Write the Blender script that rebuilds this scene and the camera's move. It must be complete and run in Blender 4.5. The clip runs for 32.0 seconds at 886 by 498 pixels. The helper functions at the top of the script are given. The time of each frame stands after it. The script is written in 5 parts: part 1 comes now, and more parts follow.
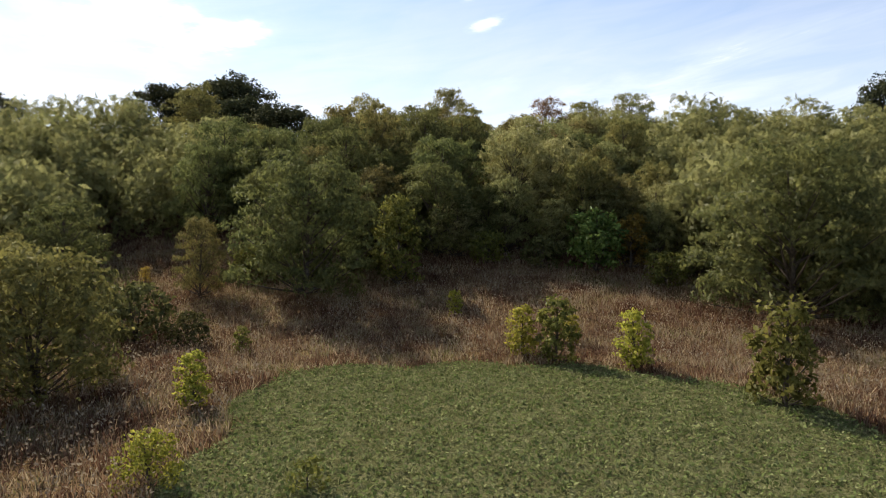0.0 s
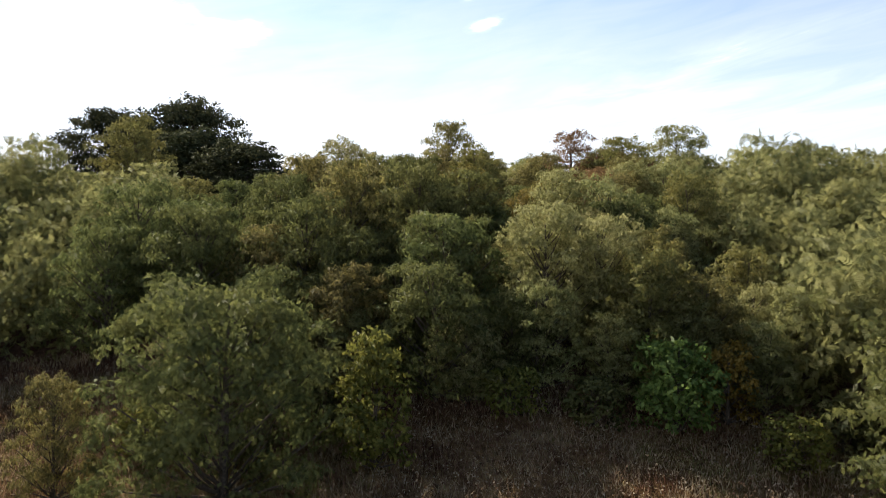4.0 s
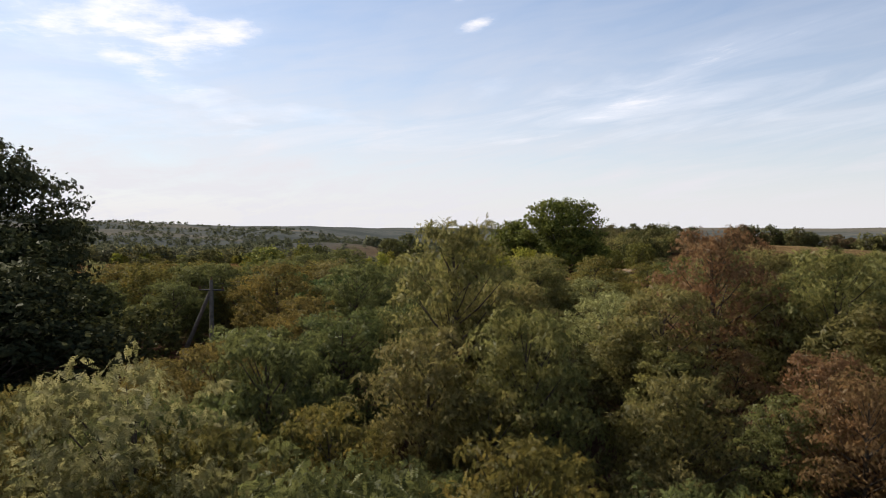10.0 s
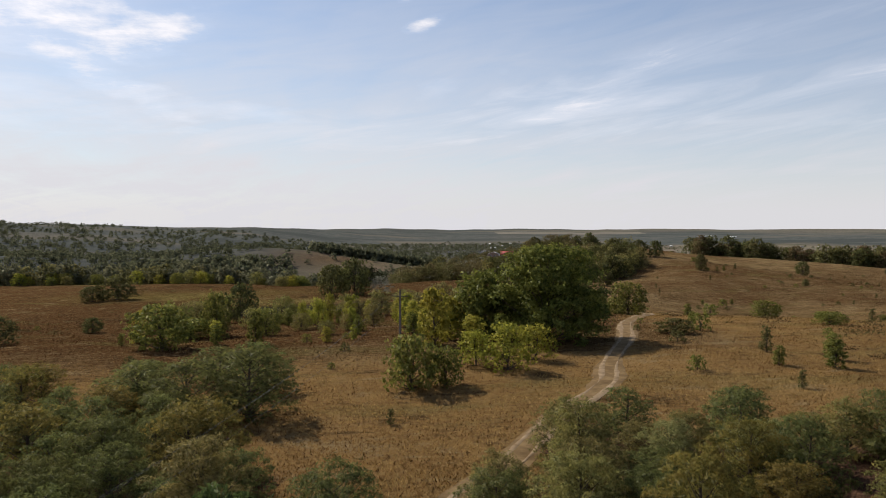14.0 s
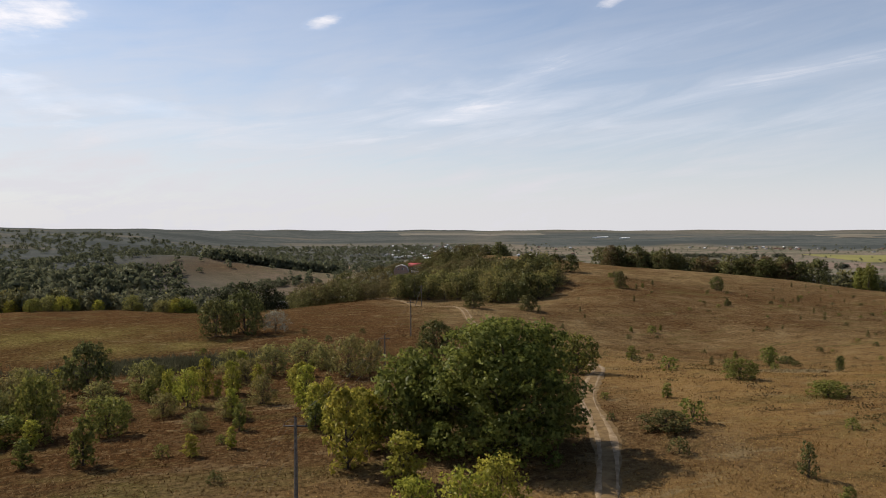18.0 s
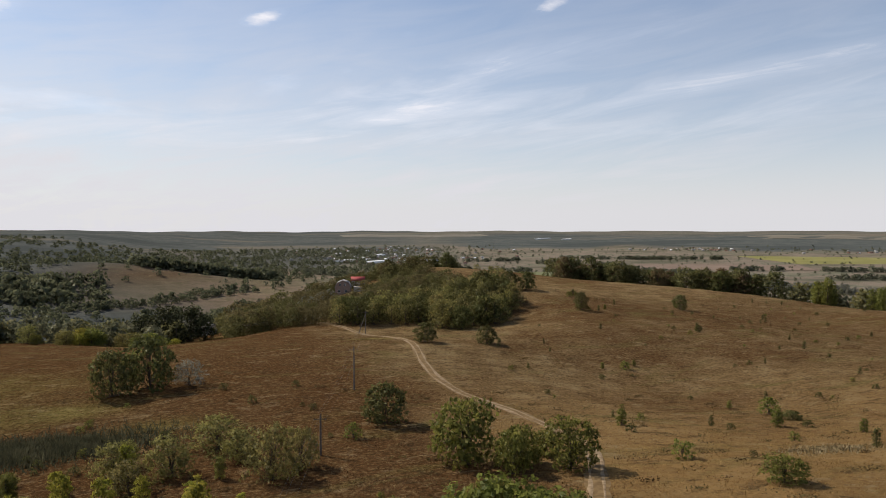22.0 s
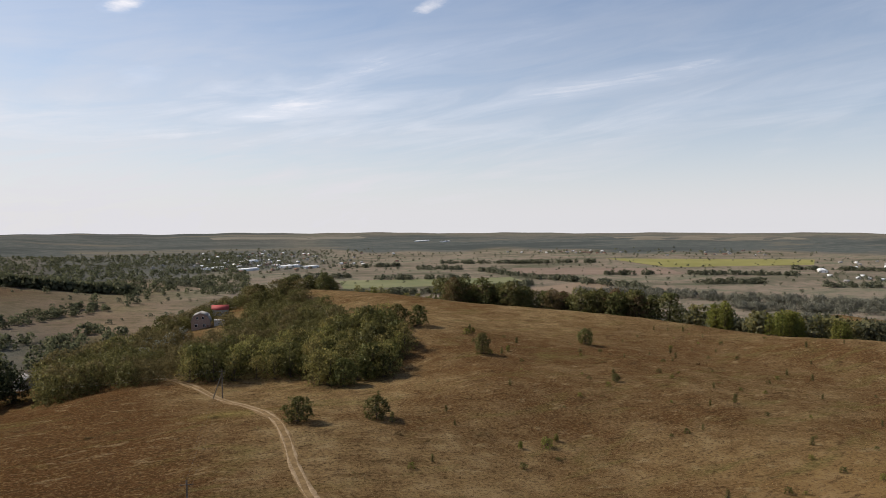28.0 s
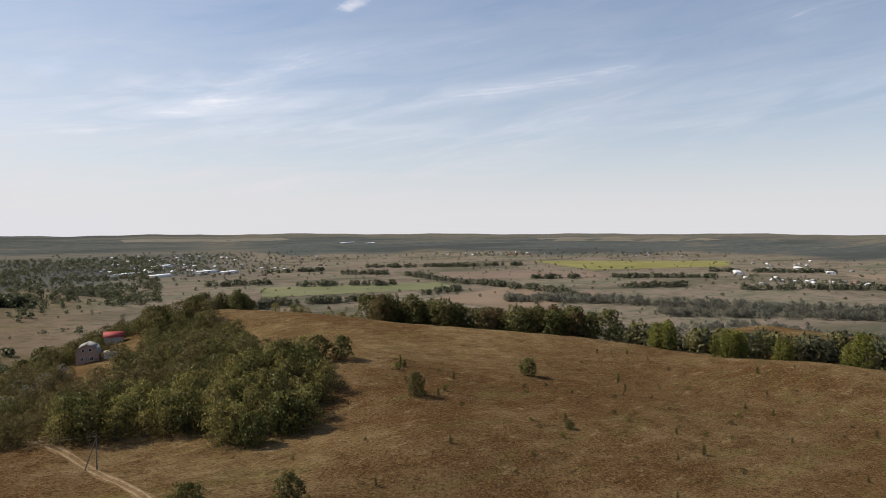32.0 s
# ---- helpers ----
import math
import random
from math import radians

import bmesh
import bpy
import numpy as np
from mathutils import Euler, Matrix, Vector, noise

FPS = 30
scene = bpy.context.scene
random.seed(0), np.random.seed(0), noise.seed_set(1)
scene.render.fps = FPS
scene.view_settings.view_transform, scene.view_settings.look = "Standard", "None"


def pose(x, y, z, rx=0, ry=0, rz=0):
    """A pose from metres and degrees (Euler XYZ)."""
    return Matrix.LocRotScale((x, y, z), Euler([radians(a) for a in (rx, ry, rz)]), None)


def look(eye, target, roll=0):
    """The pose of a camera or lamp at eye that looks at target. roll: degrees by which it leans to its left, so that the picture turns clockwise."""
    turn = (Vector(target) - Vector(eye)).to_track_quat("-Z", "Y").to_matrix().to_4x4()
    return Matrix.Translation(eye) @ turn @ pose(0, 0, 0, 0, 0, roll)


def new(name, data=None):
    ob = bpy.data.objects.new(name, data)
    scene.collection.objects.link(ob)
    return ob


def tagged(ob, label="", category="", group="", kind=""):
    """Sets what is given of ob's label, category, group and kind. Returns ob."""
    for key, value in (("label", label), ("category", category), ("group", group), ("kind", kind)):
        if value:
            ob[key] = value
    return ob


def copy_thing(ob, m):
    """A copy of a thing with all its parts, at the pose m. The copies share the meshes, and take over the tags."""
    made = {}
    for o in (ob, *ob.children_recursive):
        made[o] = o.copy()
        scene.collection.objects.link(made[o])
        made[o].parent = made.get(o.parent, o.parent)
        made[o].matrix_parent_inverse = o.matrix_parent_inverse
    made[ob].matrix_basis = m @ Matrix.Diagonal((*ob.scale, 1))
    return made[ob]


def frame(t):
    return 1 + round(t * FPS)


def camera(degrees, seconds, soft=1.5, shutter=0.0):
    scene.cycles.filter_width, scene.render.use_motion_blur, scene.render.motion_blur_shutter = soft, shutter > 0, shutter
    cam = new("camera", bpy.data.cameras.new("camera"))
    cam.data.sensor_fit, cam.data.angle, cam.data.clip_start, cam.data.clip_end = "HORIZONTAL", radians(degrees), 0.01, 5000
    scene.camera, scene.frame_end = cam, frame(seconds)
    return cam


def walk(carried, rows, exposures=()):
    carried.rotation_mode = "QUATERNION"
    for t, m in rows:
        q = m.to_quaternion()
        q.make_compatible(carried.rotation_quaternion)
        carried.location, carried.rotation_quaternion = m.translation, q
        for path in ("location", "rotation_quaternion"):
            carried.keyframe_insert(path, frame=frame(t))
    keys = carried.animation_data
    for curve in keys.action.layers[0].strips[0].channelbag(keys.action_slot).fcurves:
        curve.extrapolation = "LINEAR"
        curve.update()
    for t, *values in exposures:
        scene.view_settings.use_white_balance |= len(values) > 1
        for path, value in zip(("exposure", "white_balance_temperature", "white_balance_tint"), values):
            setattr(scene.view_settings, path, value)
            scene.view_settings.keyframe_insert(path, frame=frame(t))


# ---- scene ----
cam = camera(65.94, 32.0, 0.75)
PATH = [
    (0, pose(-0.00, 0.00, 8.00, 87.85, 0, -0.60)),
    (0.5, pose(-0.12, 1.65, 8.93, 87.85, 0, -0.62)),
    (1, pose(-0.15, 3.59, 10.00, 87.85, 0, -0.64)),
    (1.5, pose(-0.13, 5.95, 11.08, 87.85, 0, -0.63)),
    (2, pose(-0.09, 8.70, 12.16, 87.85, 0, -0.62)),
    (2.5, pose(-0.03, 11.74, 13.25, 87.85, 0, -0.60)),
    (3, pose(0.04, 15.03, 14.32, 87.85, 0, -0.59)),
    (3.5, pose(0.12, 18.58, 15.37, 87.85, 0, -0.58)),
    (5.5, pose(-0.04, 34.41, 19.51, 87.85, 0, -0.93)),
    (6, pose(0.01, 38.42, 20.60, 87.85, 0, -0.95)),
    (6.5, pose(0.02, 42.47, 21.64, 87.85, 0, -0.99)),
    (7, pose(-0.02, 46.55, 22.71, 87.85, 0, -1.04)),
    (7.5, pose(-0.07, 50.68, 23.81, 87.85, 0, -1.12)),
    (8, pose(-0.06, 54.90, 24.87, 87.85, 0, -1.18)),
    (8.5, pose(-0.04, 59.15, 25.95, 87.85, 0, -1.26)),
    (9, pose(0.12, 63.42, 27.02, 87.85, 0, -1.31)),
    (9.5, pose(0.23, 67.65, 28.03, 87.85, 0, -1.37)),
    (10, pose(0.28, 71.76, 29.04, 87.85, 0, -1.38)),
    (10.5, pose(0.31, 75.74, 30.07, 87.85, 0, -1.32)),
    (11, pose(0.29, 79.73, 31.10, 87.85, 0, -1.36)),
    (11.5, pose(0.29, 83.75, 32.12, 87.85, 0, -1.71)),
    (12, pose(0.31, 87.79, 33.13, 87.85, 0, -2.37)),
    (12.5, pose(0.27, 91.84, 34.06, 87.85, 0, -3.22)),
    (13, pose(0.27, 95.78, 34.95, 87.85, 0, -4.08)),
    (13.5, pose(0.29, 99.61, 35.90, 87.85, 0, -4.94)),
    (14, pose(0.36, 103.39, 36.84, 87.85, 0, -5.78)),
    (14.5, pose(0.53, 107.19, 37.79, 87.85, 0, -6.59)),
    (16.5, pose(1.24, 122.15, 41.36, 87.85, 0, -10.20)),
    (17, pose(1.46, 125.77, 42.31, 87.85, 0, -11.39)),
    (17.5, pose(1.71, 129.37, 43.24, 87.85, 0, -12.63)),
    (18, pose(1.99, 132.93, 44.12, 87.85, 0, -13.96)),
    (18.5, pose(2.39, 136.45, 45.02, 87.85, 0, -15.28)),
    (19, pose(2.88, 140.02, 45.86, 87.85, 0, -16.51)),
    (19.5, pose(3.45, 143.69, 46.71, 87.85, 0, -16.75)),
    (20, pose(4.14, 147.42, 47.62, 87.85, 0, -16.78)),
    (20.5, pose(4.96, 151.17, 48.56, 87.85, 0, -16.77)),
    (21, pose(5.88, 154.94, 49.50, 87.85, 0, -16.83)),
    (21.5, pose(6.83, 158.77, 50.48, 87.85, 0, -17.51)),
    (22, pose(7.79, 162.64, 51.45, 87.85, 0, -18.76)),
    (22.5, pose(8.79, 166.52, 52.38, 87.85, 0, -20.02)),
    (23, pose(9.86, 170.31, 53.24, 87.85, 0, -21.20)),
    (23.5, pose(10.95, 174.03, 54.08, 87.85, 0, -22.31)),
    (24, pose(12.12, 177.68, 54.96, 87.85, 0, -23.38)),
    (24.5, pose(13.36, 181.26, 55.82, 87.85, 0, -24.42)),
    (25, pose(14.66, 184.83, 56.77, 87.85, 0, -25.46)),
    (25.5, pose(15.96, 188.40, 57.75, 87.85, 0, -26.34)),
    (27.5, pose(21.34, 202.72, 61.94, 87.85, 0, -28.17)),
    (28, pose(22.83, 206.33, 62.99, 87.85, 0, -28.95)),
    (28.5, pose(24.44, 209.98, 64.02, 87.85, 0, -29.72)),
    (29, pose(26.16, 213.67, 65.03, 87.85, 0, -30.50)),
    (29.5, pose(27.99, 217.41, 66.04, 87.85, 0, -31.31)),
    (30, pose(29.93, 221.15, 67.02, 87.85, 0, -32.09)),
    (30.5, pose(31.94, 224.87, 67.95, 87.85, 0, -32.89)),
    (31, pose(34.02, 228.55, 68.86, 87.85, 0, -33.68)),
    (31.5, pose(36.16, 232.19, 69.72, 87.85, 0, -34.47)),
    (32, pose(38.34, 235.80, 70.58, 87.85, 0, -35.22)),
]
walk(cam, PATH, [(0, 0.66), (1.5, 0.82), (3, 0.85), (5, 0.70), (7, 0.47), (8, 0.38), (9, 0.25), (10.5, 0.15), (12, 0.04), (14, 0.0), (32, 0.04)])

# ---- world, sun ----
SUN_AZ, SUN_EL = radians(-40), radians(42)
world = bpy.data.worlds.new("sky")
scene.world = world
world.use_nodes = True


def sky_nodes(w):
    nt = w.node_tree
    nt.nodes.clear()
    N, L = nt.nodes.new, nt.links.new
    out, bg = N("ShaderNodeOutputWorld"), N("ShaderNodeBackground")
    tc, sep, comb = N("ShaderNodeTexCoord"), N("ShaderNodeSeparateXYZ"), N("ShaderNodeCombineXYZ")
    L(tc.outputs["Generated"], sep.inputs[0])

    def math_node(op, a, b=None):
        m = N("ShaderNodeMath")
        m.operation = op
        for i, v in enumerate((a, b)):
            if v is None:
                continue
            if isinstance(v, (int, float)):
                m.inputs[i].default_value = v
            else:
                L(v, m.inputs[i])
        return m.outputs[0]

    zc = math_node("MAXIMUM", sep.outputs["Z"], 0.015)
    L(sep.outputs["X"], comb.inputs[0]), L(sep.outputs["Y"], comb.inputs[1]), L(zc, comb.inputs[2])
    sky = N("ShaderNodeTexSky")
    sky.sky_type, sky.sun_disc = "NISHITA", False
    sky.sun_elevation, sky.sun_rotation = SUN_EL, SUN_AZ
    sky.air_density, sky.dust_density, sky.ozone_density = 1.0, 0.35, 3.6
    L(comb.outputs[0], sky.inputs[0])
    # high cirrus sheet: the direction meets a flat layer overhead
    zl = math_node("ADD", zc, 0.07)
    plane = N("ShaderNodeCombineXYZ")
    L(math_node("DIVIDE", sep.outputs["X"], zl), plane.inputs[0])
    L(math_node("DIVIDE", sep.outputs["Y"], zl), plane.inputs[1])
    spin, turn = N("ShaderNodeVectorRotate"), N("ShaderNodeMapping")
    spin.rotation_type = "Z_AXIS"
    spin.inputs["Angle"].default_value = radians(74.5)
    L(plane.outputs[0], spin.inputs["Vector"])
    turn.inputs["Location"].default_value = (0.6, 0.35, 0)
    turn.inputs["Scale"].default_value = (0.26, 1.0, 1)
    L(spin.outputs[0], turn.inputs[0])
    n1, n2 = N("ShaderNodeTexNoise"), N("ShaderNodeTexNoise")
    for n, scale, detail, dist in ((n1, 0.75, 7, 0.5), (n2, 2.8, 8, 0.9)):
        L(turn.outputs[0], n.inputs["Vector"])
        n.inputs["Scale"].default_value, n.inputs["Detail"].default_value = scale, detail
        n.inputs["Distortion"].default_value, n.inputs["Roughness"].default_value = dist, 0.58
    mixn = math_node("ADD", math_node("MULTIPLY", n1.outputs[0], 0.66), math_node("MULTIPLY", n2.outputs[0], 0.34))
    # bearings in degrees, frayed by fine noise, to set the single clouds by
    n3 = N("ShaderNodeTexNoise")
    L(plane.outputs[0], n3.inputs["Vector"])
    n3.inputs["Scale"].default_value, n3.inputs["Detail"].default_value, n3.inputs["Roughness"].default_value = 2.3, 9, 0.62
    az = math_node("MULTIPLY", math_node("ARCTAN2", sep.outputs["X"], sep.outputs["Y"]), 57.2958)
    el = math_node("MULTIPLY", math_node("ARCSINE", sep.outputs["Z"]), 57.2958)

    # fibres of ice cloud, drawn out along one slant
    slant, n4 = N("ShaderNodeCombineXYZ"), N("ShaderNodeTexNoise")
    L(math_node("MULTIPLY", math_node("ADD", az, math_node("MULTIPLY", el, 0.16)), 0.045), slant.inputs[0])
    L(math_node("MULTIPLY", math_node("SUBTRACT", el, math_node("MULTIPLY", az, 0.15)), 0.30), slant.inputs[1])
    L(slant.outputs[0], n4.inputs["Vector"])
    n4.inputs["Scale"].default_value, n4.inputs["Detail"].default_value = 1.6, 8
    n4.inputs["Roughness"].default_value, n4.inputs["Distortion"].default_value = 0.6, 0.7

    def ragged(*weights):
        total = 0.0
        for n, w in zip((n1, n2, n3, n4), weights):
            total = math_node("ADD", math_node("MULTIPLY", math_node("SUBTRACT", n.outputs[0], 0.5), w), total)
        return total

    def cloud(bearing, rise, long, thick, tilt, solid, rough, soft_edge):
        """One cloud: a ragged ellipse of sky, in degrees, its length tilted from the level."""
        ca, sa = math.cos(radians(tilt)), math.sin(radians(tilt))
        du, dv = math_node("SUBTRACT", az, bearing), math_node("SUBTRACT", el, rise)
        u = math_node("DIVIDE", math_node("ADD", math_node("MULTIPLY", du, ca), math_node("MULTIPLY", dv, sa)), long)
        v = math_node("DIVIDE", math_node("SUBTRACT", math_node("MULTIPLY", dv, ca), math_node("MULTIPLY", du, sa)), thick)
        body = math_node("SUBTRACT", 1.0, math_node("ADD", math_node("MULTIPLY", u, u), math_node("MULTIPLY", v, v)))
        body = math_node("DIVIDE", math_node("ADD", body, rough), soft_edge)
        return math_node("MULTIPLY", math_node("MINIMUM", math_node("MAXIMUM", body, 0.0), 1.0), solid)

    puffy, wispy = ragged(0.5, 0.8, 4.4, 1.0), ragged(0.0, 0.8, 2.2, 7.0)
    clouds = 0.0
    for c in ((-26, 15.3, 12, 4.2, -8, 1.0, puffy, 1.5), (-17.5, 14.2, 6.4, 2.3, 14, 1.0, puffy, 1.3), (-22, 11.6, 9, 1.7, -26, 0.95, puffy, 1.6), (-11, 8.8, 7, 0.9, -4, 0.65, puffy, 1.9),
              (-26, 9.0, 12, 2.4, -4, 0.6, puffy, 2.4), (4.4, 16.1, 2.0, 0.62, 16, 1.0, puffy, 1.3), (2.6, 18.1, 1.0, 0.5, 10, 0.9, puffy, 1.3), (28, 17.4, 2.3, 0.7, 18, 1.0, puffy, 1.4),
              (16, 15.3, 0.9, 0.3, 8, 0.5, puffy, 1.8), (5.2, 11.0, 2.0, 0.9, 18, 0.6, puffy, 2.0), (10.8, 12.4, 0.8, 0.35, 10, 0.55, puffy, 1.8),
              (41, 11.0, 27, 1.2, 9.2, 0.8, wispy, 2.7), (53, 14.4, 9, 0.8, 13, 0.6, wispy, 2.6), (17, 9.8, 16, 2.2, 9, 0.9, wispy, 2.5), (24, 12.4, 13, 1.7, 10, 0.8, wispy, 2.5),
              (45, 8.6, 24, 1.4, 7, 0.6, wispy, 3.0), (66, 9.6, 14, 1.4, 7, 0.65, wispy, 3.0), (45, 17.5, 10, 0.8, 6, 0.4, wispy, 2.6), (0, 7.5, 16, 1.6, 3, 0.5, wispy, 3.0)):
        clouds = math_node("MAXIMUM", cloud(*c), clouds)
    ramp = N("ShaderNodeValToRGB")
    ramp.color_ramp.elements[0].position, ramp.color_ramp.elements[1].position = 0.40, 0.80
    L(math_node("SUBTRACT", mixn, math_node("MULTIPLY", sep.outputs["X"], 0.12)), ramp.inputs[0])
    # thin haze veil that thickens towards the horizon
    fibre = math_node("ADD", 1.0, ragged(0.5, 0.4, 0.0, 1.1))
    thin = math_node("MINIMUM", math_node("SUBTRACT", 1.02, math_node("MULTIPLY", math_node("MAXIMUM", sep.outputs["X"], 0.0), 0.42)), 1.0)
    veil = math_node("MAXIMUM", math_node("SUBTRACT", 1.0, math_node("MULTIPLY", zc, 2.15)), 0.0)
    veil = math_node("MULTIPLY", math_node("MULTIPLY", math_node("POWER", veil, 1.15), thin), fibre)
    veil = math_node("MAXIMUM", math_node("MINIMUM", veil, 0.97), math_node("MULTIPLY", math_node("POWER", math_node("MAXIMUM", math_node("SUBTRACT", 1.0, math_node("MULTIPLY", zc, 2.9)), 0.0), 1.8), 0.97))
    clear = math_node("SUBTRACT", 1.0, math_node("MULTIPLY", math_node("MINIMUM", math_node("MAXIMUM", math_node("SUBTRACT", zc, 0.34), 0.0), 0.3), 0.9))
    # the sheet of cloud thins out towards the east
    east = math_node("MINIMUM", math_node("MAXIMUM", math_node("SUBTRACT", 0.72, math_node("MULTIPLY", sep.outputs["X"], 0.55)), 0.2), 1.0)
    cover = math_node("MAXIMUM", math_node("MULTIPLY", math_node("MULTIPLY", ramp.outputs[0], clear), east), veil)
    cover = math_node("MAXIMUM", cover, clouds)
    mix = N("ShaderNodeMix")
    mix.data_type = "RGBA"
    L(cover, mix.inputs["Factor"])
    L(sky.outputs[0], mix.inputs["A"])
    # cloud light: white, brighter towards the sun
    dot = N("ShaderNodeVectorMath")
    dot.operation = "DOT_PRODUCT"
    L(tc.outputs["Generated"], dot.inputs[0])
    dot.inputs[1].default_value = (math.cos(SUN_EL) * math.sin(SUN_AZ), math.cos(SUN_EL) * math.cos(SUN_AZ), math.sin(SUN_EL))
    near_sun = math_node("POWER", math_node("MAXIMUM", dot.outputs["Value"], 0.0), 15.0)
    bright = math_node("ADD", math_node("ADD", 7.2, math_node("MULTIPLY", clouds, 1.9)), math_node("MULTIPLY", near_sun, 6.0))
    white = N("ShaderNodeVectorMath")
    white.operation = "SCALE"
    white.inputs[0].default_value = (0.958, 0.945, 1.0)
    L(bright, white.inputs["Scale"])
    L(white.outputs[0], mix.inputs["B"])
    L(mix.outputs["Result"], bg.inputs["Color"])
    bg.inputs["Strength"].default_value = 0.105
    L(bg.outputs[0], out.inputs["Surface"])


sky_nodes(world)
sun_data = bpy.data.lights.new("sun", "SUN")
sun_data.energy, sun_data.angle, sun_data.color = 5.0, radians(0.8), (1.0, 0.91, 0.78)
sun = new("sun", sun_data)
sun.matrix_world = look((0, 0, 0), (-math.cos(SUN_EL) * math.sin(SUN_AZ), -math.cos(SUN_EL) * math.cos(SUN_AZ), -math.sin(SUN_EL)))

# ---- land form ----
SLOPE_SWELLS = [
    (0, 40, 30, 1.3), (0, 85, 35, 2.6), (-50, 90, 40, 2.5), (50, 90, 40, 2.6), (55, 180, 35, 1.3), (-40, 215, 45, -1.3),
    (75, 235, 35, 1.0), (120, 275, 40, -2.7), (30, 290, 45, 2.2), (128, 335, 40, -4.7), (70, 370, 40, 2.2), (-10, 340, 50, 1.6),
    (160, 430, 35, 4.3), (160, 475, 45, 8.9),
]
RIDGE_SWELLS = [
    (210, 400, 45, 2.2), (30, 450, 45, 6.1), (85, 570, 45, 1.8), (290, 350, 60, -4.9), (345, 435, 55, 2.3), (220, 440, 40, 3.7),
    (58, 434, 30, -2.4), (5, 480, 45, -11.6), (140, 385, 28, 4.0), (215, 530, 55, 5.6), (150, 530, 50, 5.7), (280, 480, 50, 3.9),
    (340, 370, 55, 7.3), (265, 420, 45, -1.4),
]
EDGE_SWELLS = [
    (260, 560, 55, 5.6), (330, 520, 55, 4.4), (210, 605, 50, 8.5), (150, 600, 50, 2.6), (85, 620, 45, 4.4), (185, 600, 45, 1.2),
    (235, 570, 40, -2.1), (130, 570, 45, -2.5), (160, 650, 45, 10.1), (400, 480, 60, -7.7), (420, 380, 70, -12.3), (-60, 420, 40, 0.7),
    (-120, 420, 45, 0.5),
]
PLAIN = -45.0


def smooth(a, b, v):
    t = np.clip((np.asarray(v, float) - a) / (b - a), 0, 1)
    return t * t * (3 - 2 * t)


def height(x, y):
    """Ground level: a slope, a meadow shelf, a ridge, and a wide river plain with hills behind."""
    x, y = np.asarray(x, float), np.asarray(y, float)
    z = -2.5 + 21.5 * smooth(42, 135, y) - 8 * smooth(195, 310, y) - 4 * smooth(360, 440, y)
    z = z - 3 * smooth(90, 240, x) * smooth(100, 200, y)
    edge = 435 + 215 * np.exp(-(((x - 170) / 105) ** 2))
    drop = np.maximum(smooth(0, 270, y - edge), smooth(430, 780, x))
    z = z * (1 - drop) + PLAIN * drop
    z = z + 40 * np.exp(-(((x + 170) / 200) ** 2) - ((y - 1240) / 200) ** 2) + 34 * np.exp(-(((x + 620) / 260) ** 2) - ((y - 1150) / 260) ** 2)
    for a, b, r, h in SLOPE_SWELLS + RIDGE_SWELLS + EDGE_SWELLS:
        z = z + h * np.exp(-((x - a) ** 2 + (y - b) ** 2) / (r * r))
    far = np.hypot(x - 20, y - 180)
    az = np.degrees(np.arctan2(x - 20, y - 180))
    side = smooth(-16, 6, az)
    lift = 39 + (11 + 46 * np.exp(-(((az + 36) / 15) ** 2))) * (1 - side)
    lift = lift + 3.5 * np.sin(az * 0.55 + 1) + 2.0 * np.sin(az * 1.7)
    z = z + lift * smooth(1150 + 1700 * side, 2450 + 2200 * side, far) * (y > 0)
    z = z + 0.22 * np.sin(x * 0.21 + 1.3 * np.sin(y * 0.13)) * np.cos(y * 0.17) * (far < 700)
    return z


def level(x, y):
    return float(height(x, y))


# ---- materials ----
def material(name):
    m = bpy.data.materials.new(name)
    m.use_nodes = True
    nt = m.node_tree
    bsdf = nt.nodes["Principled BSDF"]
    bsdf.inputs["Roughness"].default_value = 0.85
    bsdf.inputs["Specular IOR Level"].default_value = 0.06
    return m, nt, bsdf


def noise_node(nt, scale, detail=4, rough=0.6, coord="Object", dist=0.0, stretch=None):
    tc, n = nt.nodes.new("ShaderNodeTexCoord"), nt.nodes.new("ShaderNodeTexNoise")
    n.inputs["Scale"].default_value, n.inputs["Detail"].default_value = scale, detail
    n.inputs["Roughness"].default_value, n.inputs["Distortion"].default_value = rough, dist
    src = tc.outputs[coord]
    if stretch:
        mp = nt.nodes.new("ShaderNodeMapping")
        mp.inputs["Scale"].default_value = stretch
        nt.links.new(src, mp.inputs[0])
        src = mp.outputs[0]
    nt.links.new(src, n.inputs["Vector"])
    return n.outputs[0]


def ramp_node(nt, fac, stops):
    r = nt.nodes.new("ShaderNodeValToRGB")
    e = r.color_ramp.elements
    while len(e) < len(stops):
        e.new(0.5)
    for el, (p, c) in zip(e, stops):
        el.position = p
        el.color = (*c, 1) if isinstance(c, tuple) else (c, c, c, 1)
    nt.links.new(fac, r.inputs[0])
    return r.outputs[0]


def mix_node(nt, fac, a, b, kind="MIX"):
    m = nt.nodes.new("ShaderNodeMix")
    m.data_type, m.blend_type = "RGBA", kind
    for sock, v in ((m.inputs["Factor"], fac), (m.inputs["A"], a), (m.inputs["B"], b)):
        if isinstance(v, (int, float)):
            sock.default_value = v
        elif isinstance(v, tuple):
            sock.default_value = (*v, 1)
        else:
            nt.links.new(v, sock)
    return m.outputs["Result"]


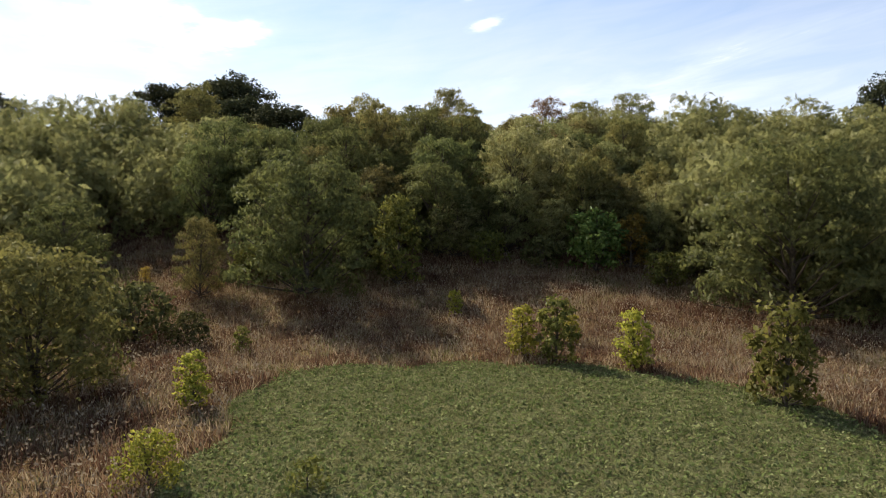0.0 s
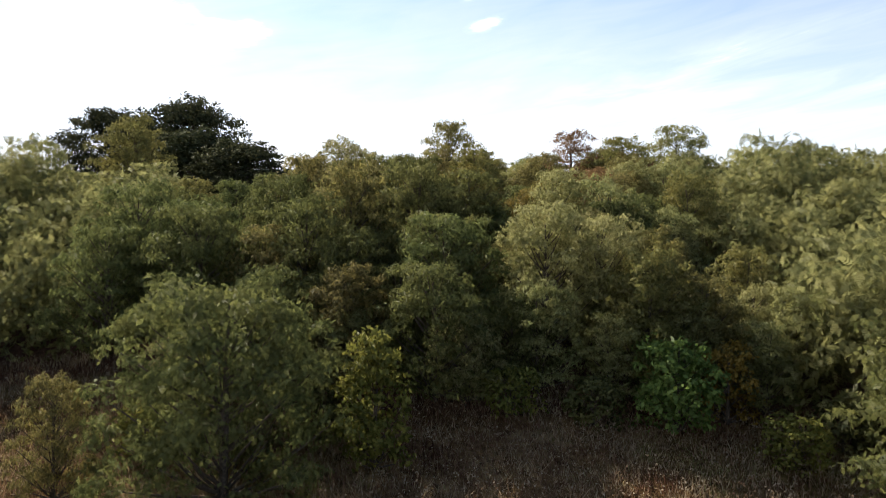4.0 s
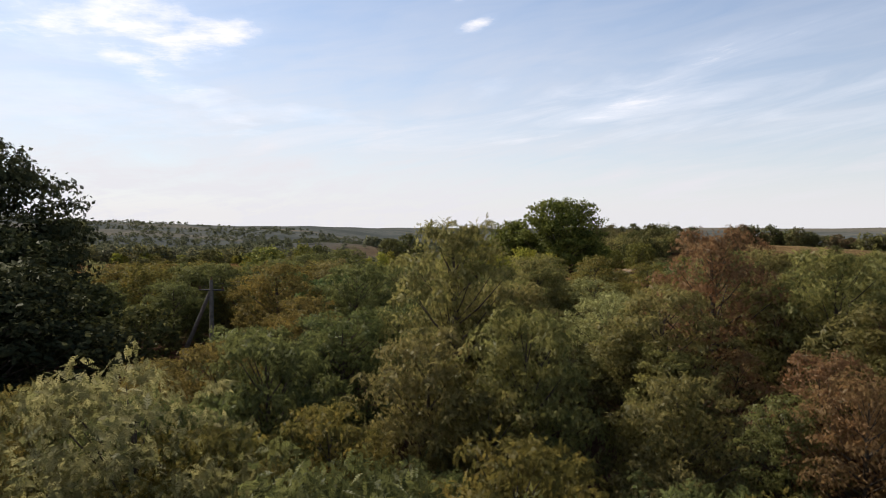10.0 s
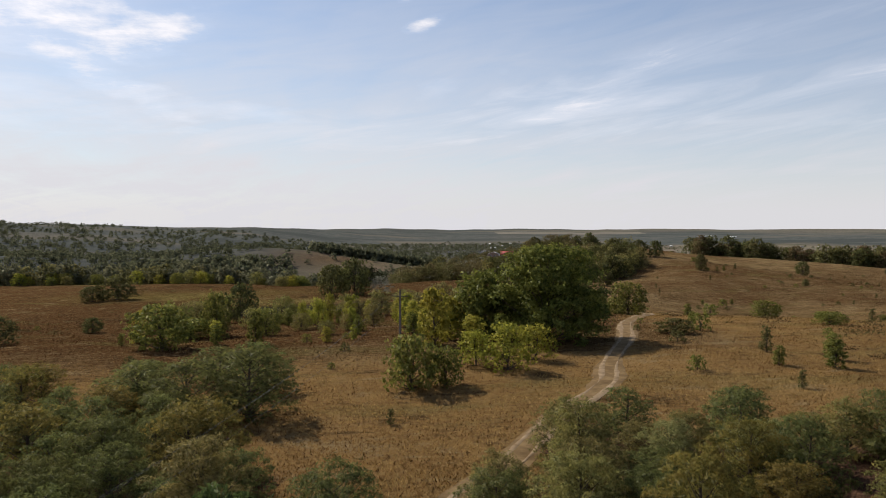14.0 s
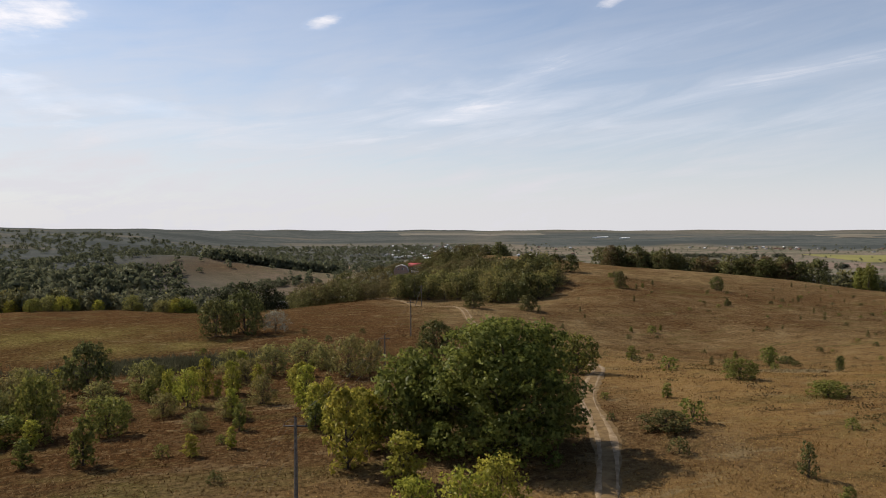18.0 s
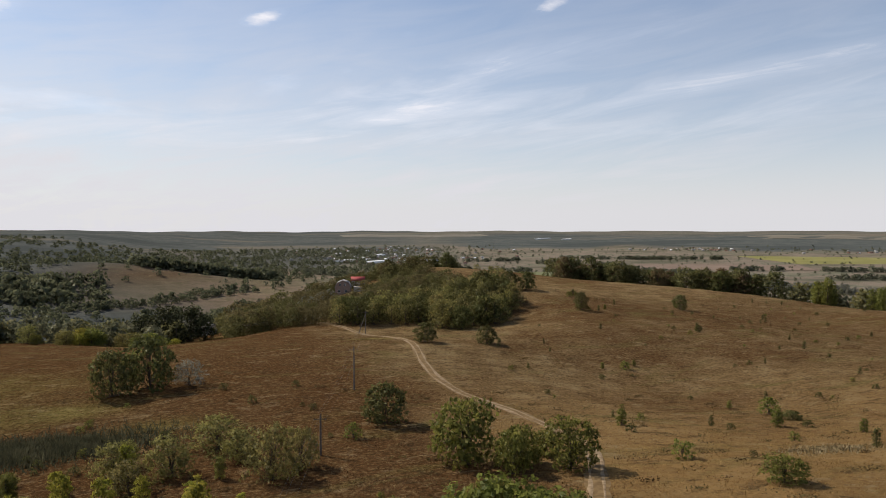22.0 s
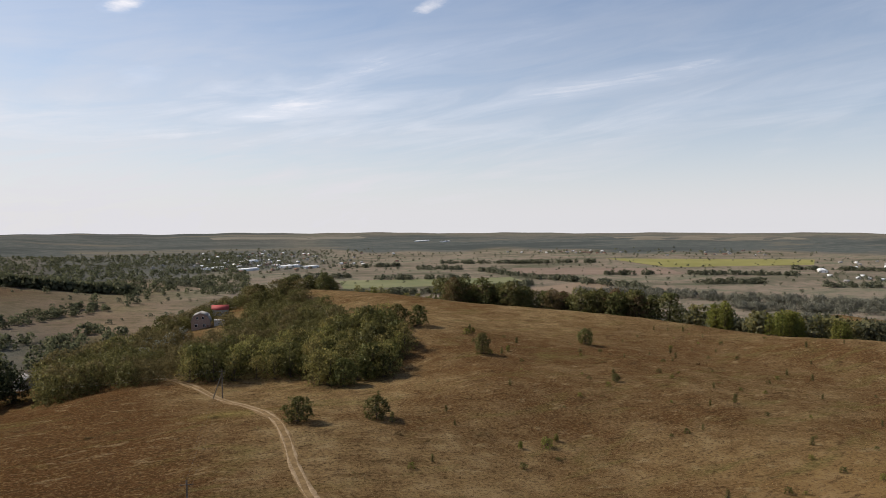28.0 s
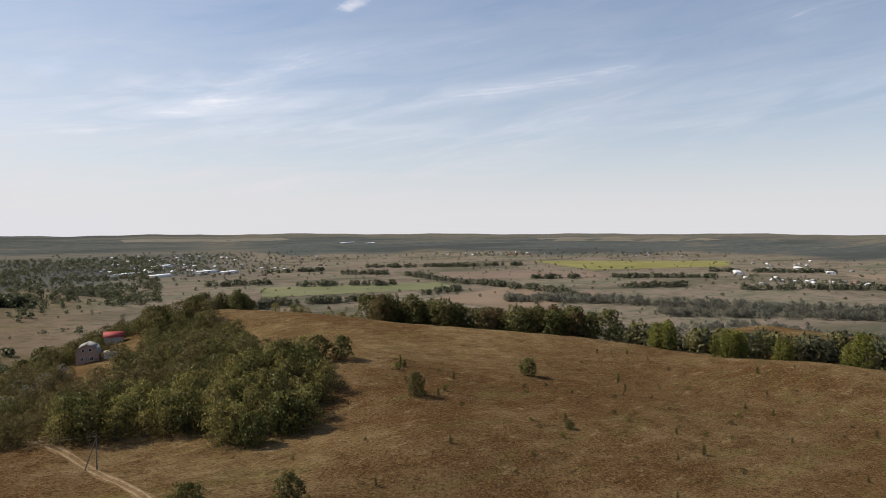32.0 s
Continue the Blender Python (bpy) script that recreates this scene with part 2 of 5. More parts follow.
def math2(nt, op, a, b):
    m = nt.nodes.new("ShaderNodeMath")
    m.operation = op
    for i, v in enumerate((a, b)):
        if isinstance(v, (int, float)):
            m.inputs[i].default_value = v
        else:
            nt.links.new(v, m.inputs[i])
    return m.outputs[0]


def attribute(nt, name):
    a = nt.nodes.new("ShaderNodeAttribute")
    a.attribute_name = name
    return a.outputs["Fac"]


def bump(nt, bsdf, h, strength, distance):
    b = nt.nodes.new("ShaderNodeBump")
    b.inputs["Strength"].default_value, b.inputs["Distance"].default_value = strength, distance
    nt.links.new(h, b.inputs["Height"])
    nt.links.new(b.outputs[0], bsdf.inputs["Normal"])


def ground_material():
    m, nt, bsdf = material("ground")
    big, mid, fine = noise_node(nt, 0.018, 5), noise_node(nt, 0.11, 6, 0.65), noise_node(nt, 1.7, 5, 0.7)
    streak = noise_node(nt, 0.06, 6, 0.62, stretch=(0.5, 1.6, 1), dist=0.6)
    flecks = noise_node(nt, 0.55, 8, 0.72)
    dry = ramp_node(nt, mid, [(0.32, (0.105, 0.062, 0.029)), (0.5, (0.172, 0.112, 0.053)), (0.66, (0.25, 0.178, 0.094))])
    dry = mix_node(nt, ramp_node(nt, flecks, [(0.5, 0.0), (0.66, 0.75)]), dry, (0.215, 0.15, 0.068))
    dry = mix_node(nt, math2(nt, "MULTIPLY", attribute(nt, "straw"), math2(nt, "ADD", flecks, 0.15)), dry, (0.315, 0.188, 0.070))
    rust = ramp_node(nt, fine, [(0.35, (0.055, 0.025, 0.011)), (0.65, (0.118, 0.057, 0.022))])
    rust = mix_node(nt, ramp_node(nt, flecks, [(0.52, 0.0), (0.68, 0.6)]), rust, (0.12, 0.078, 0.035))
    green = ramp_node(nt, fine, [(0.35, (0.085, 0.078, 0.025)), (0.65, (0.165, 0.142, 0.048))])
    meadow = mix_node(nt, math2(nt, "MULTIPLY", ramp_node(nt, big, [(0.45, 0.0), (0.6, 0.75)]), math2(nt, "SUBTRACT", 1.0, math2(nt, "MULTIPLY", attribute(nt, "straw"), 0.7))), dry, rust)
    meadow = mix_node(nt, math2(nt, "MULTIPLY", attribute(nt, "rust"), 0.85), meadow, rust)
    meadow = mix_node(nt, ramp_node(nt, streak, [(0.54, 0.0), (0.68, 0.65)]), meadow, green)
    worn = noise_node(nt, 0.19, 7, 0.7, stretch=(0.7, 1.4, 1), dist=0.4)
    meadow = mix_node(nt, ramp_node(nt, worn, [(0.35, 0.8), (0.45, 0.0)]), meadow, (0.072, 0.044, 0.022))
    meadow = mix_node(nt, ramp_node(nt, worn, [(0.57, 0.0), (0.66, 0.7)]), meadow, (0.27, 0.20, 0.108))
    meadow = mix_node(nt, math2(nt, "MULTIPLY", attribute(nt, "fresh"), math2(nt, "ADD", mid, 0.05)), meadow, ramp_node(nt, mid, [(0.35, (0.14, 0.13, 0.035)), (0.65, (0.25, 0.215, 0.065))]))
    speckle = noise_node(nt, 1.25, 9, 0.8)
    meadow = mix_node(nt, math2(nt, "MULTIPLY", ramp_node(nt, speckle, [(0.40, 0.85), (0.49, 0.0)]), math2(nt, "SUBTRACT", 1.0, math2(nt, "MULTIPLY", attribute(nt, "straw"), 0.6))), meadow, (0.045, 0.029, 0.014))
    meadow = mix_node(nt, ramp_node(nt, speckle, [(0.52, 0.0), (0.61, 0.65)]), meadow, (0.25, 0.175, 0.08))
    lawn_n = noise_node(nt, 3.2, 7, 0.75)
    lawn = ramp_node(nt, lawn_n, [(0.34, (0.085, 0.090, 0.034)), (0.5, (0.155, 0.158, 0.066)), (0.66, (0.24, 0.22, 0.115))])
    lawn = mix_node(nt, ramp_node(nt, noise_node(nt, 0.45, 5, 0.7), [(0.42, 0.0), (0.66, 0.6)]), lawn, (0.13, 0.112, 0.05))
    litter = ramp_node(nt, noise_node(nt, 1.1, 6, 0.7), [(0.32, (0.05, 0.03, 0.020)), (0.55, (0.115, 0.066, 0.042)), (0.72, (0.19, 0.115, 0.07))])
    far = ramp_node(nt, noise_node(nt, 0.0042, 7, 0.62, stretch=(0.8, 1.5, 1), dist=0.5), [(0.34, (0.085, 0.088, 0.058)), (0.43, (0.15, 0.124, 0.094)), (0.52, (0.205, 0.165, 0.128)), (0.58, (0.165, 0.148, 0.108)), (0.66, (0.115, 0.115, 0.078))])
    speck = ramp_node(nt, noise_node(nt, 0.05, 8, 0.75), [(0.5, 0.0), (0.6, 0.8)])
    far = mix_node(nt, speck, far, (0.095, 0.10, 0.066))
    # far woods: distance haze is put into this paler blue-grey colour
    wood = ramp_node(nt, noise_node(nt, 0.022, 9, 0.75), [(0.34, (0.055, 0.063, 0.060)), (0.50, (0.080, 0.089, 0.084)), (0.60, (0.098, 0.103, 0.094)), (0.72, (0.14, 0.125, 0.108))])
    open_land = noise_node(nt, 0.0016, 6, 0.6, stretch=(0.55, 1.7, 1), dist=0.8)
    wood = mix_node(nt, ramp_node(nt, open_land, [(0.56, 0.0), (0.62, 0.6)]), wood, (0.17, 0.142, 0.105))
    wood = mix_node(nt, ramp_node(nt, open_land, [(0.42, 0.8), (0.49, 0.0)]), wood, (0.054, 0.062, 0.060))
    col = mix_node(nt, attribute(nt, "lawn"), meadow, lawn)
    col = mix_node(nt, attribute(nt, "litter"), col, litter)
    col = mix_node(nt, attribute(nt, "plain"), col, far)
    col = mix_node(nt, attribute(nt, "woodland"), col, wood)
    nt.links.new(col, bsdf.inputs["Base Color"])
    bsdf.inputs["Roughness"].default_value = 0.95
    bsdf.inputs["Specular IOR Level"].default_value = 0.0
    bump(nt, bsdf, math2(nt, "ADD", fine, noise_node(nt, 6.0, 4, 0.7)), 0.9, 0.45)
    return m


def leaf_material(name, dark, light, turn=None, turned=0.0, through_=0.42, cut=0.0, grain=20.0, leaflets=0):
    """Foliage: a leaf's own shade, a tint for the whole plant, light that passes through, and leaflets cut out of each spray."""
    m = bpy.data.materials.new(name)
    m.use_nodes = True
    nt = m.node_tree
    nt.nodes.clear()
    out = nt.nodes.new("ShaderNodeOutputMaterial")
    geo, info = nt.nodes.new("ShaderNodeNewGeometry"), nt.nodes.new("ShaderNodeObjectInfo")
    tone = math2(nt, "ADD", math2(nt, "MULTIPLY", geo.outputs["Random Per Island"], 0.55), math2(nt, "MULTIPLY", noise_node(nt, 0.75, 4, 0.65), 0.6))
    tone = math2(nt, "ADD", tone, math2(nt, "MULTIPLY", noise_node(nt, grain * 0.45, 3, 0.65), 0.35))
    col = ramp_node(nt, tone, [(0.40, dark), (0.72, tuple(0.62 * a + 0.38 * b for a, b in zip(dark, light))), (1.12, light)])
    hsv = nt.nodes.new("ShaderNodeHueSaturation")
    nt.links.new(col, hsv.inputs["Color"])
    nt.links.new(math2(nt, "ADD", 0.460, math2(nt, "MULTIPLY", math2(nt, "FRACT", math2(nt, "MULTIPLY", info.outputs["Random"], 7.3), 0), 0.034)), hsv.inputs["Hue"])
    nt.links.new(math2(nt, "ADD", 0.92, math2(nt, "MULTIPLY", info.outputs["Random"], 0.34)), hsv.inputs["Value"])
    col = hsv.outputs[0]
    if turn:
        patch = ramp_node(nt, noise_node(nt, 0.32, 3, 0.6), [(0.48, 0.0), (0.66, 1.0)])
        col = mix_node(nt, math2(nt, "MULTIPLY", patch, turned), col, turn)
    d, t, g = nt.nodes.new("ShaderNodeBsdfDiffuse"), nt.nodes.new("ShaderNodeBsdfTranslucent"), nt.nodes.new("ShaderNodeBsdfGlossy")
    for n in (d, t):
        nt.links.new(col, n.inputs["Color"])
    g.inputs["Roughness"].default_value = 0.42
    g.inputs["Color"].default_value = (0.55, 0.56, 0.5, 1)
    m1, m2 = nt.nodes.new("ShaderNodeMixShader"), nt.nodes.new("ShaderNodeMixShader")
    m1.inputs[0].default_value, m2.inputs[0].default_value = through_, 0.012
    nt.links.new(d.outputs[0], m1.inputs[1]), nt.links.new(t.outputs[0], m1.inputs[2])
    nt.links.new(m1.outputs[0], m2.inputs[1]), nt.links.new(g.outputs[0], m2.inputs[2])
    last = m2.outputs[0]
    if cut:
        gap, m3 = nt.nodes.new("ShaderNodeBsdfTransparent"), nt.nodes.new("ShaderNodeMixShader")
        hole = math2(nt, "LESS_THAN", noise_node(nt, grain, 2, 0.6), cut)
        if leaflets:
            # paired leaflets along a stalk
            at, sep = nt.nodes.new("ShaderNodeAttribute"), nt.nodes.new("ShaderNodeSeparateXYZ")
            at.attribute_name = "spray"
            nt.links.new(at.outputs["Vector"], sep.inputs[0])
            aside = math2(nt, "ABSOLUTE", sep.outputs["Y"], 0)
            step = math2(nt, "FRACT", math2(nt, "MULTIPLY", math2(nt, "SUBTRACT", sep.outputs["X"], math2(nt, "MULTIPLY", aside, 0.16)), leaflets), 0)
            slit = math2(nt, "MULTIPLY", math2(nt, "GREATER_THAN", step, 0.60), math2(nt, "GREATER_THAN", aside, 0.05))
            hole = math2(nt, "MAXIMUM", hole, slit)
        nt.links.new(hole, m3.inputs[0])
        nt.links.new(last, m3.inputs[1]), nt.links.new(gap.outputs[0], m3.inputs[2])
        last = m3.outputs[0]
    nt.links.new(last, out.inputs["Surface"])
    return m


def plain_material(name, a, b, scale, rough=0.85, metal=0.0, relief=0.0):
    m, nt, bsdf = material(name)
    n = noise_node(nt, scale, 6, 0.65)
    nt.links.new(ramp_node(nt, n, [(0.35, a), (0.65, b)]), bsdf.inputs["Base Color"])
    bsdf.inputs["Roughness"].default_value, bsdf.inputs["Metallic"].default_value = rough, metal
    if relief:
        bump(nt, bsdf, n, 0.8, relief)
    return m


GROUND = ground_material()
BARK = plain_material("bark", (0.045, 0.036, 0.028), (0.12, 0.095, 0.07), 6, 0.95, relief=0.03)
ROBINIA = leaf_material("robinia_leaves", (0.078, 0.086, 0.026), (0.255, 0.245, 0.078), (0.27, 0.21, 0.05), 0.42, 0.54, 0.38, 13.0, 6)
ROBINIA_SILVER = leaf_material("robinia_leaves_pale", (0.105, 0.124, 0.044), (0.31, 0.32, 0.125), (0.29, 0.25, 0.08), 0.35, 0.58, 0.40, 13.0, 6)
ROBINIA_DEEP = leaf_material("robinia_leaves_deep", (0.046, 0.064, 0.022), (0.158, 0.182, 0.060), (0.18, 0.165, 0.05), 0.4, 0.54, 0.38, 13.0, 6)
ROBINIA_GOLD = leaf_material("robinia_leaves_gold", (0.064, 0.068, 0.018), (0.225, 0.205, 0.048), (0.28, 0.19, 0.042), 0.75, 0.54, 0.40, 13.0, 6)
RUST = leaf_material("rust_leaves", (0.115, 0.078, 0.034), (0.27, 0.175, 0.075), (0.27, 0.12, 0.05), 0.5, 0.48, 0.42, 13.0, 6)
EMERALD = leaf_material("emerald_leaves", (0.034, 0.062, 0.019), (0.105, 0.16, 0.050), None, 0, 0.45, 0.36, 10.0, 5)
OAK = leaf_material("oak_leaves", (0.042, 0.058, 0.013), (0.165, 0.180, 0.040), (0.20, 0.19, 0.035), 0.4, 0.42, 0.42, 18.0)
OAK_LATE = leaf_material("late_oak_leaves", (0.040, 0.052, 0.020), (0.135, 0.145, 0.052), (0.18, 0.13, 0.05), 0.55, 0.4, 0.36, 6.0)
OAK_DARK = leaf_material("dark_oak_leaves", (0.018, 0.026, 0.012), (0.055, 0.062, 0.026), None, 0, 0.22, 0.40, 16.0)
MAPLE = leaf_material("maple_leaves", (0.055, 0.105, 0.028), (0.16, 0.25, 0.06), (0.2, 0.26, 0.05), 0.3, 0.5, 0.40)
# leaves of far trees, lightened and greyed to put distance haze into their colour
HAZED_PLAIN_LEAVES = leaf_material("hazed_plain_leaves", (0.100, 0.112, 0.074), (0.155, 0.165, 0.105), (0.135, 0.115, 0.08), 0.4, 0.3, 0.22, 2.0)
VALLEY = leaf_material("hazed_valley_leaves", (0.070, 0.082, 0.048), (0.14, 0.150, 0.084), (0.16, 0.135, 0.076), 0.5, 0.5, 0.22, 2.0)
LIME = leaf_material("lime_leaves", (0.13, 0.155, 0.022), (0.36, 0.36, 0.055), (0.42, 0.35, 0.05), 0.6, 0.5, 0.40)
GREEN = leaf_material("green_leaves", (0.064, 0.086, 0.020), (0.19, 0.205, 0.048), (0.25, 0.22, 0.04), 0.4, 0.45, 0.40)
DARKBUSH = leaf_material("dark_leaves", (0.042, 0.050, 0.017), (0.13, 0.135, 0.044), (0.16, 0.13, 0.04), 0.3, 0.35, 0.38)
GREYBUSH = leaf_material("grey_leaves", (0.13, 0.136, 0.105), (0.24, 0.245, 0.19), None, 0, 0.42, 0.42)
OLIVE = leaf_material("olive_leaves", (0.092, 0.096, 0.030), (0.26, 0.25, 0.075), (0.28, 0.24, 0.055), 0.4, 0.45, 0.44)
BROWN = leaf_material("brown_leaves", (0.070, 0.055, 0.026), (0.165, 0.125, 0.055), (0.18, 0.12, 0.05), 0.5, 0.35, 0.42)
YELLOW = leaf_material("yellow_leaves", (0.24, 0.19, 0.03), (0.42, 0.32, 0.06), None, 0, 0.5, 0.42)

# ---- mesh helpers ----
rng = np.random.default_rng(7)


def mesh_of(name, verts, faces, mat=None, normals=None):
    """A mesh from arrays: faces is an (n, k) array."""
    verts, faces = np.asarray(verts, np.float32), np.asarray(faces, np.int32)
    me = bpy.data.meshes.new(name)
    n, k = faces.shape
    me.vertices.add(len(verts))
    me.vertices.foreach_set("co", verts.ravel())
    me.loops.add(n * k)
    me.loops.foreach_set("vertex_index", faces.ravel())
    me.polygons.add(n)
    me.polygons.foreach_set("loop_start", np.arange(0, n * k, k, dtype=np.int32))
    me.update(calc_edges=True)
    if mat:
        me.materials.append(mat)
    if normals is not None:
        me.normals_split_custom_set_from_vertices(np.asarray(normals, np.float32))
    return me


def part(name, me, parent, label=""):
    ob = new(name, me)
    ob.parent = parent
    if label:
        tagged(ob, label)
    return ob


def unit(v):
    return v / np.maximum(np.linalg.norm(v, axis=-1, keepdims=True), 1e-9)


def tubes(paths, sides=5):
    """Tapered round limbs: each path is a list of (x, y, z, radius)."""
    V, F, n0 = [], [], 0
    ang = np.linspace(0, 2 * np.pi, sides, endpoint=False)
    for k, path in enumerate(paths):
        if k:
            F.append((sides, sides + 1, n0 + 1, n0))
        p = np.array(path, float)
        c, r = p[:, :3], p[:, 3]
        d = unit(np.gradient(c, axis=0))
        side = unit(np.cross(d, [0.31, 0.87, 0.11]))
        up = np.cross(d, side)
        ring = c[:, None] + r[:, None, None] * (np.cos(ang)[None, :, None] * side[:, None] + np.sin(ang)[None, :, None] * up[:, None])
        V.append(ring.reshape(-1, 3))
        for i in range(len(p) - 1):
            for j in range(sides):
                k = (j + 1) % sides
                F.append((n0 + i * sides + j, n0 + i * sides + k, n0 + (i + 1) * sides + k, n0 + (i + 1) * sides + j))
        n0 += len(p) * sides
    return np.concatenate(V), np.array(F)


def kites(pos, face, length, width, r, droop=0.3):
    """Leaf sprays: one folded kite at each place, lying across the way it faces."""
    n = len(pos)
    face = unit(face + r.normal(size=(n, 3)) * 0.55)
    way = unit(np.cross(face, r.normal(size=(n, 3))) + np.array([0, 0, -droop]))
    side = unit(np.cross(way, face))
    L, W = length[:, None], width[:, None]
    b = pos + way * L * 0.45 + side * W * 0.5
    c = pos + way * L - face * L * 0.15
    d = pos + way * L * 0.45 - side * W * 0.5
    return np.stack([pos, b, c, d], 1).reshape(-1, 3), np.arange(4 * n).reshape(-1, 4)


def crown_points(r, lobes, n, shell=0.55):
    """Places and outward ways of leaves spread over overlapping lobes, thinner inside, gathered in sprays where they are many."""
    lobes = np.array(lobes)
    area = lobes[:, 3] * lobes[:, 3] + 0.3
    pick = r.choice(len(lobes), n, p=area / area.sum())
    d = unit(r.normal(size=(n, 3)))
    d[:, 2] = np.where(d[:, 2] < -0.35, -d[:, 2] * 0.6, d[:, 2])
    rad = shell + (1.06 - shell) * r.random(n) ** 0.45
    wob = 1 + 0.22 * np.sin(d[:, 0] * 5 + pick) * np.cos(d[:, 1] * 6 + 2 * pick)
    pos = lobes[pick, :3] + d * (lobes[pick, 3] * rad * wob)[:, None] * np.array([1, 1, 0.82])
    if n >= 1400:
        tips = unit(r.normal(size=(len(lobes), 15, 3)))
        tips[:, :, 2] = np.where(tips[:, :, 2] < -0.3, -tips[:, :, 2] * 0.5, tips[:, :, 2])
        k = r.integers(15, size=n)
        out = tips[pick, k]
        reach = 0.62 + 0.5 * ((k * 0.377 + pick * 0.171) % 1.0)
        spray = lobes[pick, :3] + (out * reach[:, None] + d * (0.16 + 0.20 * r.random(n))[:, None]) * lobes[pick, 3:4] * np.array([1, 1, 0.82])
        most = r.random(n) < 0.8
        pos = np.where(most[:, None], spray, pos)
        d = np.where(most[:, None], unit(d * 0.65 + out * 0.5), d)
    return pos, d, pick


LIE = {}


def make_tree(name, seed, tall, wide, leaves, leaf, mat, clear=0.25, lobes_n=14, droop=0.35, slim=1.0, stems=1, shell=0.5, lump=1.0, broad=0.5, stir=0.34):
    """Trunk and crown meshes of a broad-leaved tree of the given size."""
    r = np.random.default_rng(seed)
    base = tall * clear
    lobes, paths = [], []
    for i in range(lobes_n):
        f = (i + 0.5) / lobes_n
        low = 0.12 if clear > 0.08 else 0.02
        h = base + (tall - base) * (low + (0.92 - low) * f * r.uniform(0.92, 1.08))
        reach = wide * 0.5 * math.sqrt(max(0.06, 1 - ((f - 0.32) / 0.72) ** 2)) * slim
        a = i * 2.4 + r.uniform(-0.5, 0.5)
        off = reach * math.sqrt(r.uniform(0.08, 1.0))
        size = wide * lump * r.uniform(0.09, 0.17) + max(reach - off, 0) * 0.25
        lobes.append((off * math.cos(a), off * math.sin(a), min(h, tall - size * 0.72), size))
    boughs = list(lobes)
    for i in range(lobes_n // 2):
        f = r.uniform(0.05, 1.0)
        reach = wide * 0.5 * math.sqrt(max(0.04, 1 - ((f - 0.32) / 0.72) ** 2)) * slim * r.uniform(0.92, 1.14)
        a, size = r.uniform(0, 6.28), wide * r.uniform(0.045, 0.085)
        lobes.append((reach * math.cos(a), reach * math.sin(a), base + (tall * r.uniform(0.97, 1.05) - base) * (0.06 + 0.90 * f), size))
    for s in range(stems):
        a0, lean = s * 2.1 + r.uniform(0, 1), (0.04 if stems == 1 else 0.13) * tall
        r0 = 0.020 * tall / math.sqrt(stems) + 0.02
        top = (lean * math.cos(a0), lean * math.sin(a0), tall * 0.86)
        mid = (top[0] * 0.35 + r.uniform(-0.1, 0.1), top[1] * 0.35 + r.uniform(-0.1, 0.1), tall * 0.42)
        paths.append([(0, 0, -0.3, r0 * 1.35), (mid[0] * 0.2, mid[1] * 0.2, tall * 0.08, r0), (*mid, r0 * 0.68), (*top, r0 * 0.16)])
        for x, y, z, s_ in boughs[s::stems]:
            z0 = max(base * 0.55, z - 0.45 * math.hypot(x, y) - 0.12 * tall)
            f = min(z0 / (tall * 0.86), 0.95)
            sx, sy = top[0] * f * f, top[1] * f * f
            q = r0 * 0.42 * (1 - 0.6 * f)
            paths.append([(sx, sy, z0, q), (sx + (x - sx) * 0.5, sy + (y - sy) * 0.5, z0 + (z - z0) * 0.42, q * 0.7), (x, y, z, q * 0.22)])
    V, F = tubes(paths)
    trunk = mesh_of(name + "_trunk", V, F, BARK)
    pos, d, pick = crown_points(r, lobes, leaves, shell)
    V, F = kites(pos, d, leaf * r.uniform(0.6, 1.35, leaves), leaf * broad * r.uniform(0.7, 1.3, leaves), r, droop)
    # leaves of one bough lie alike: they take light as the bough's rounded surface does
    middle = np.array([0, 0, base + (tall - base) * 0.4])
    lie = unit(d * 0.75 + unit(pos - middle) * 0.45 + r.normal(size=d.shape) * stir + np.array([0, 0, 0.12]))
    me = mesh_of(name + "_crown", V, F, mat, np.repeat(lie, 4, 0))
    spray = me.attributes.new("spray", "FLOAT_VECTOR", "POINT")
    spray.data.foreach_set("vector", np.tile(np.array([0, 0, 0, 0.45, 1, 0, 1, 0, 0, 0.45, -1, 0], np.float32), leaves))
    LIE[me.name] = np.repeat(lie, 4, 0)
    return trunk, me


def plant(kind, meshes, x, y, scale=1.0, rz=0.0, label="", category="tree", group="", stretch=1.0, sink=0.0):
    """One tree or shrub: an empty at its base with a trunk and a crown."""
    ob = new(kind)
    ob.empty_display_size = 0.2
    part("trunk", meshes[0], ob)
    part("crown", meshes[1], ob)
    ob.matrix_world = pose(x, y, level(x, y) - sink, 0, 0, rz) @ Matrix.Diagonal((scale, scale, scale * stretch, 1))
    return tagged(ob, label, category, group)


# ---- ground ----
def spaced(parts):
    out = []
    for a, b, s in parts:
        out.append(np.arange(a, b, s))
    return np.concatenate(out)


def outward(start, end, first, ratio):
    v, s, out = start, first, []
    while v < end:
        v += s
        s *= ratio
        out.append(min(v, end))
    return np.array(out)


def lawn_mask(x, y):
    """The mown green: open to the south, bounded by tall weeds."""
    top = 41.2 - 0.012 * (x - 1) ** 2 - 0.085 * np.maximum(x - 6, 0) ** 1.45 + 0.5 * np.sin(x * 0.9)
    left = -9.6 + 0.6 * np.sin(y * 0.7) + 0.0022 * (y - 32) ** 2
    right = 21.0 - 0.10 * (y - 20)
    return (y < top) & (x > left) & (x < right) & (y > -60)


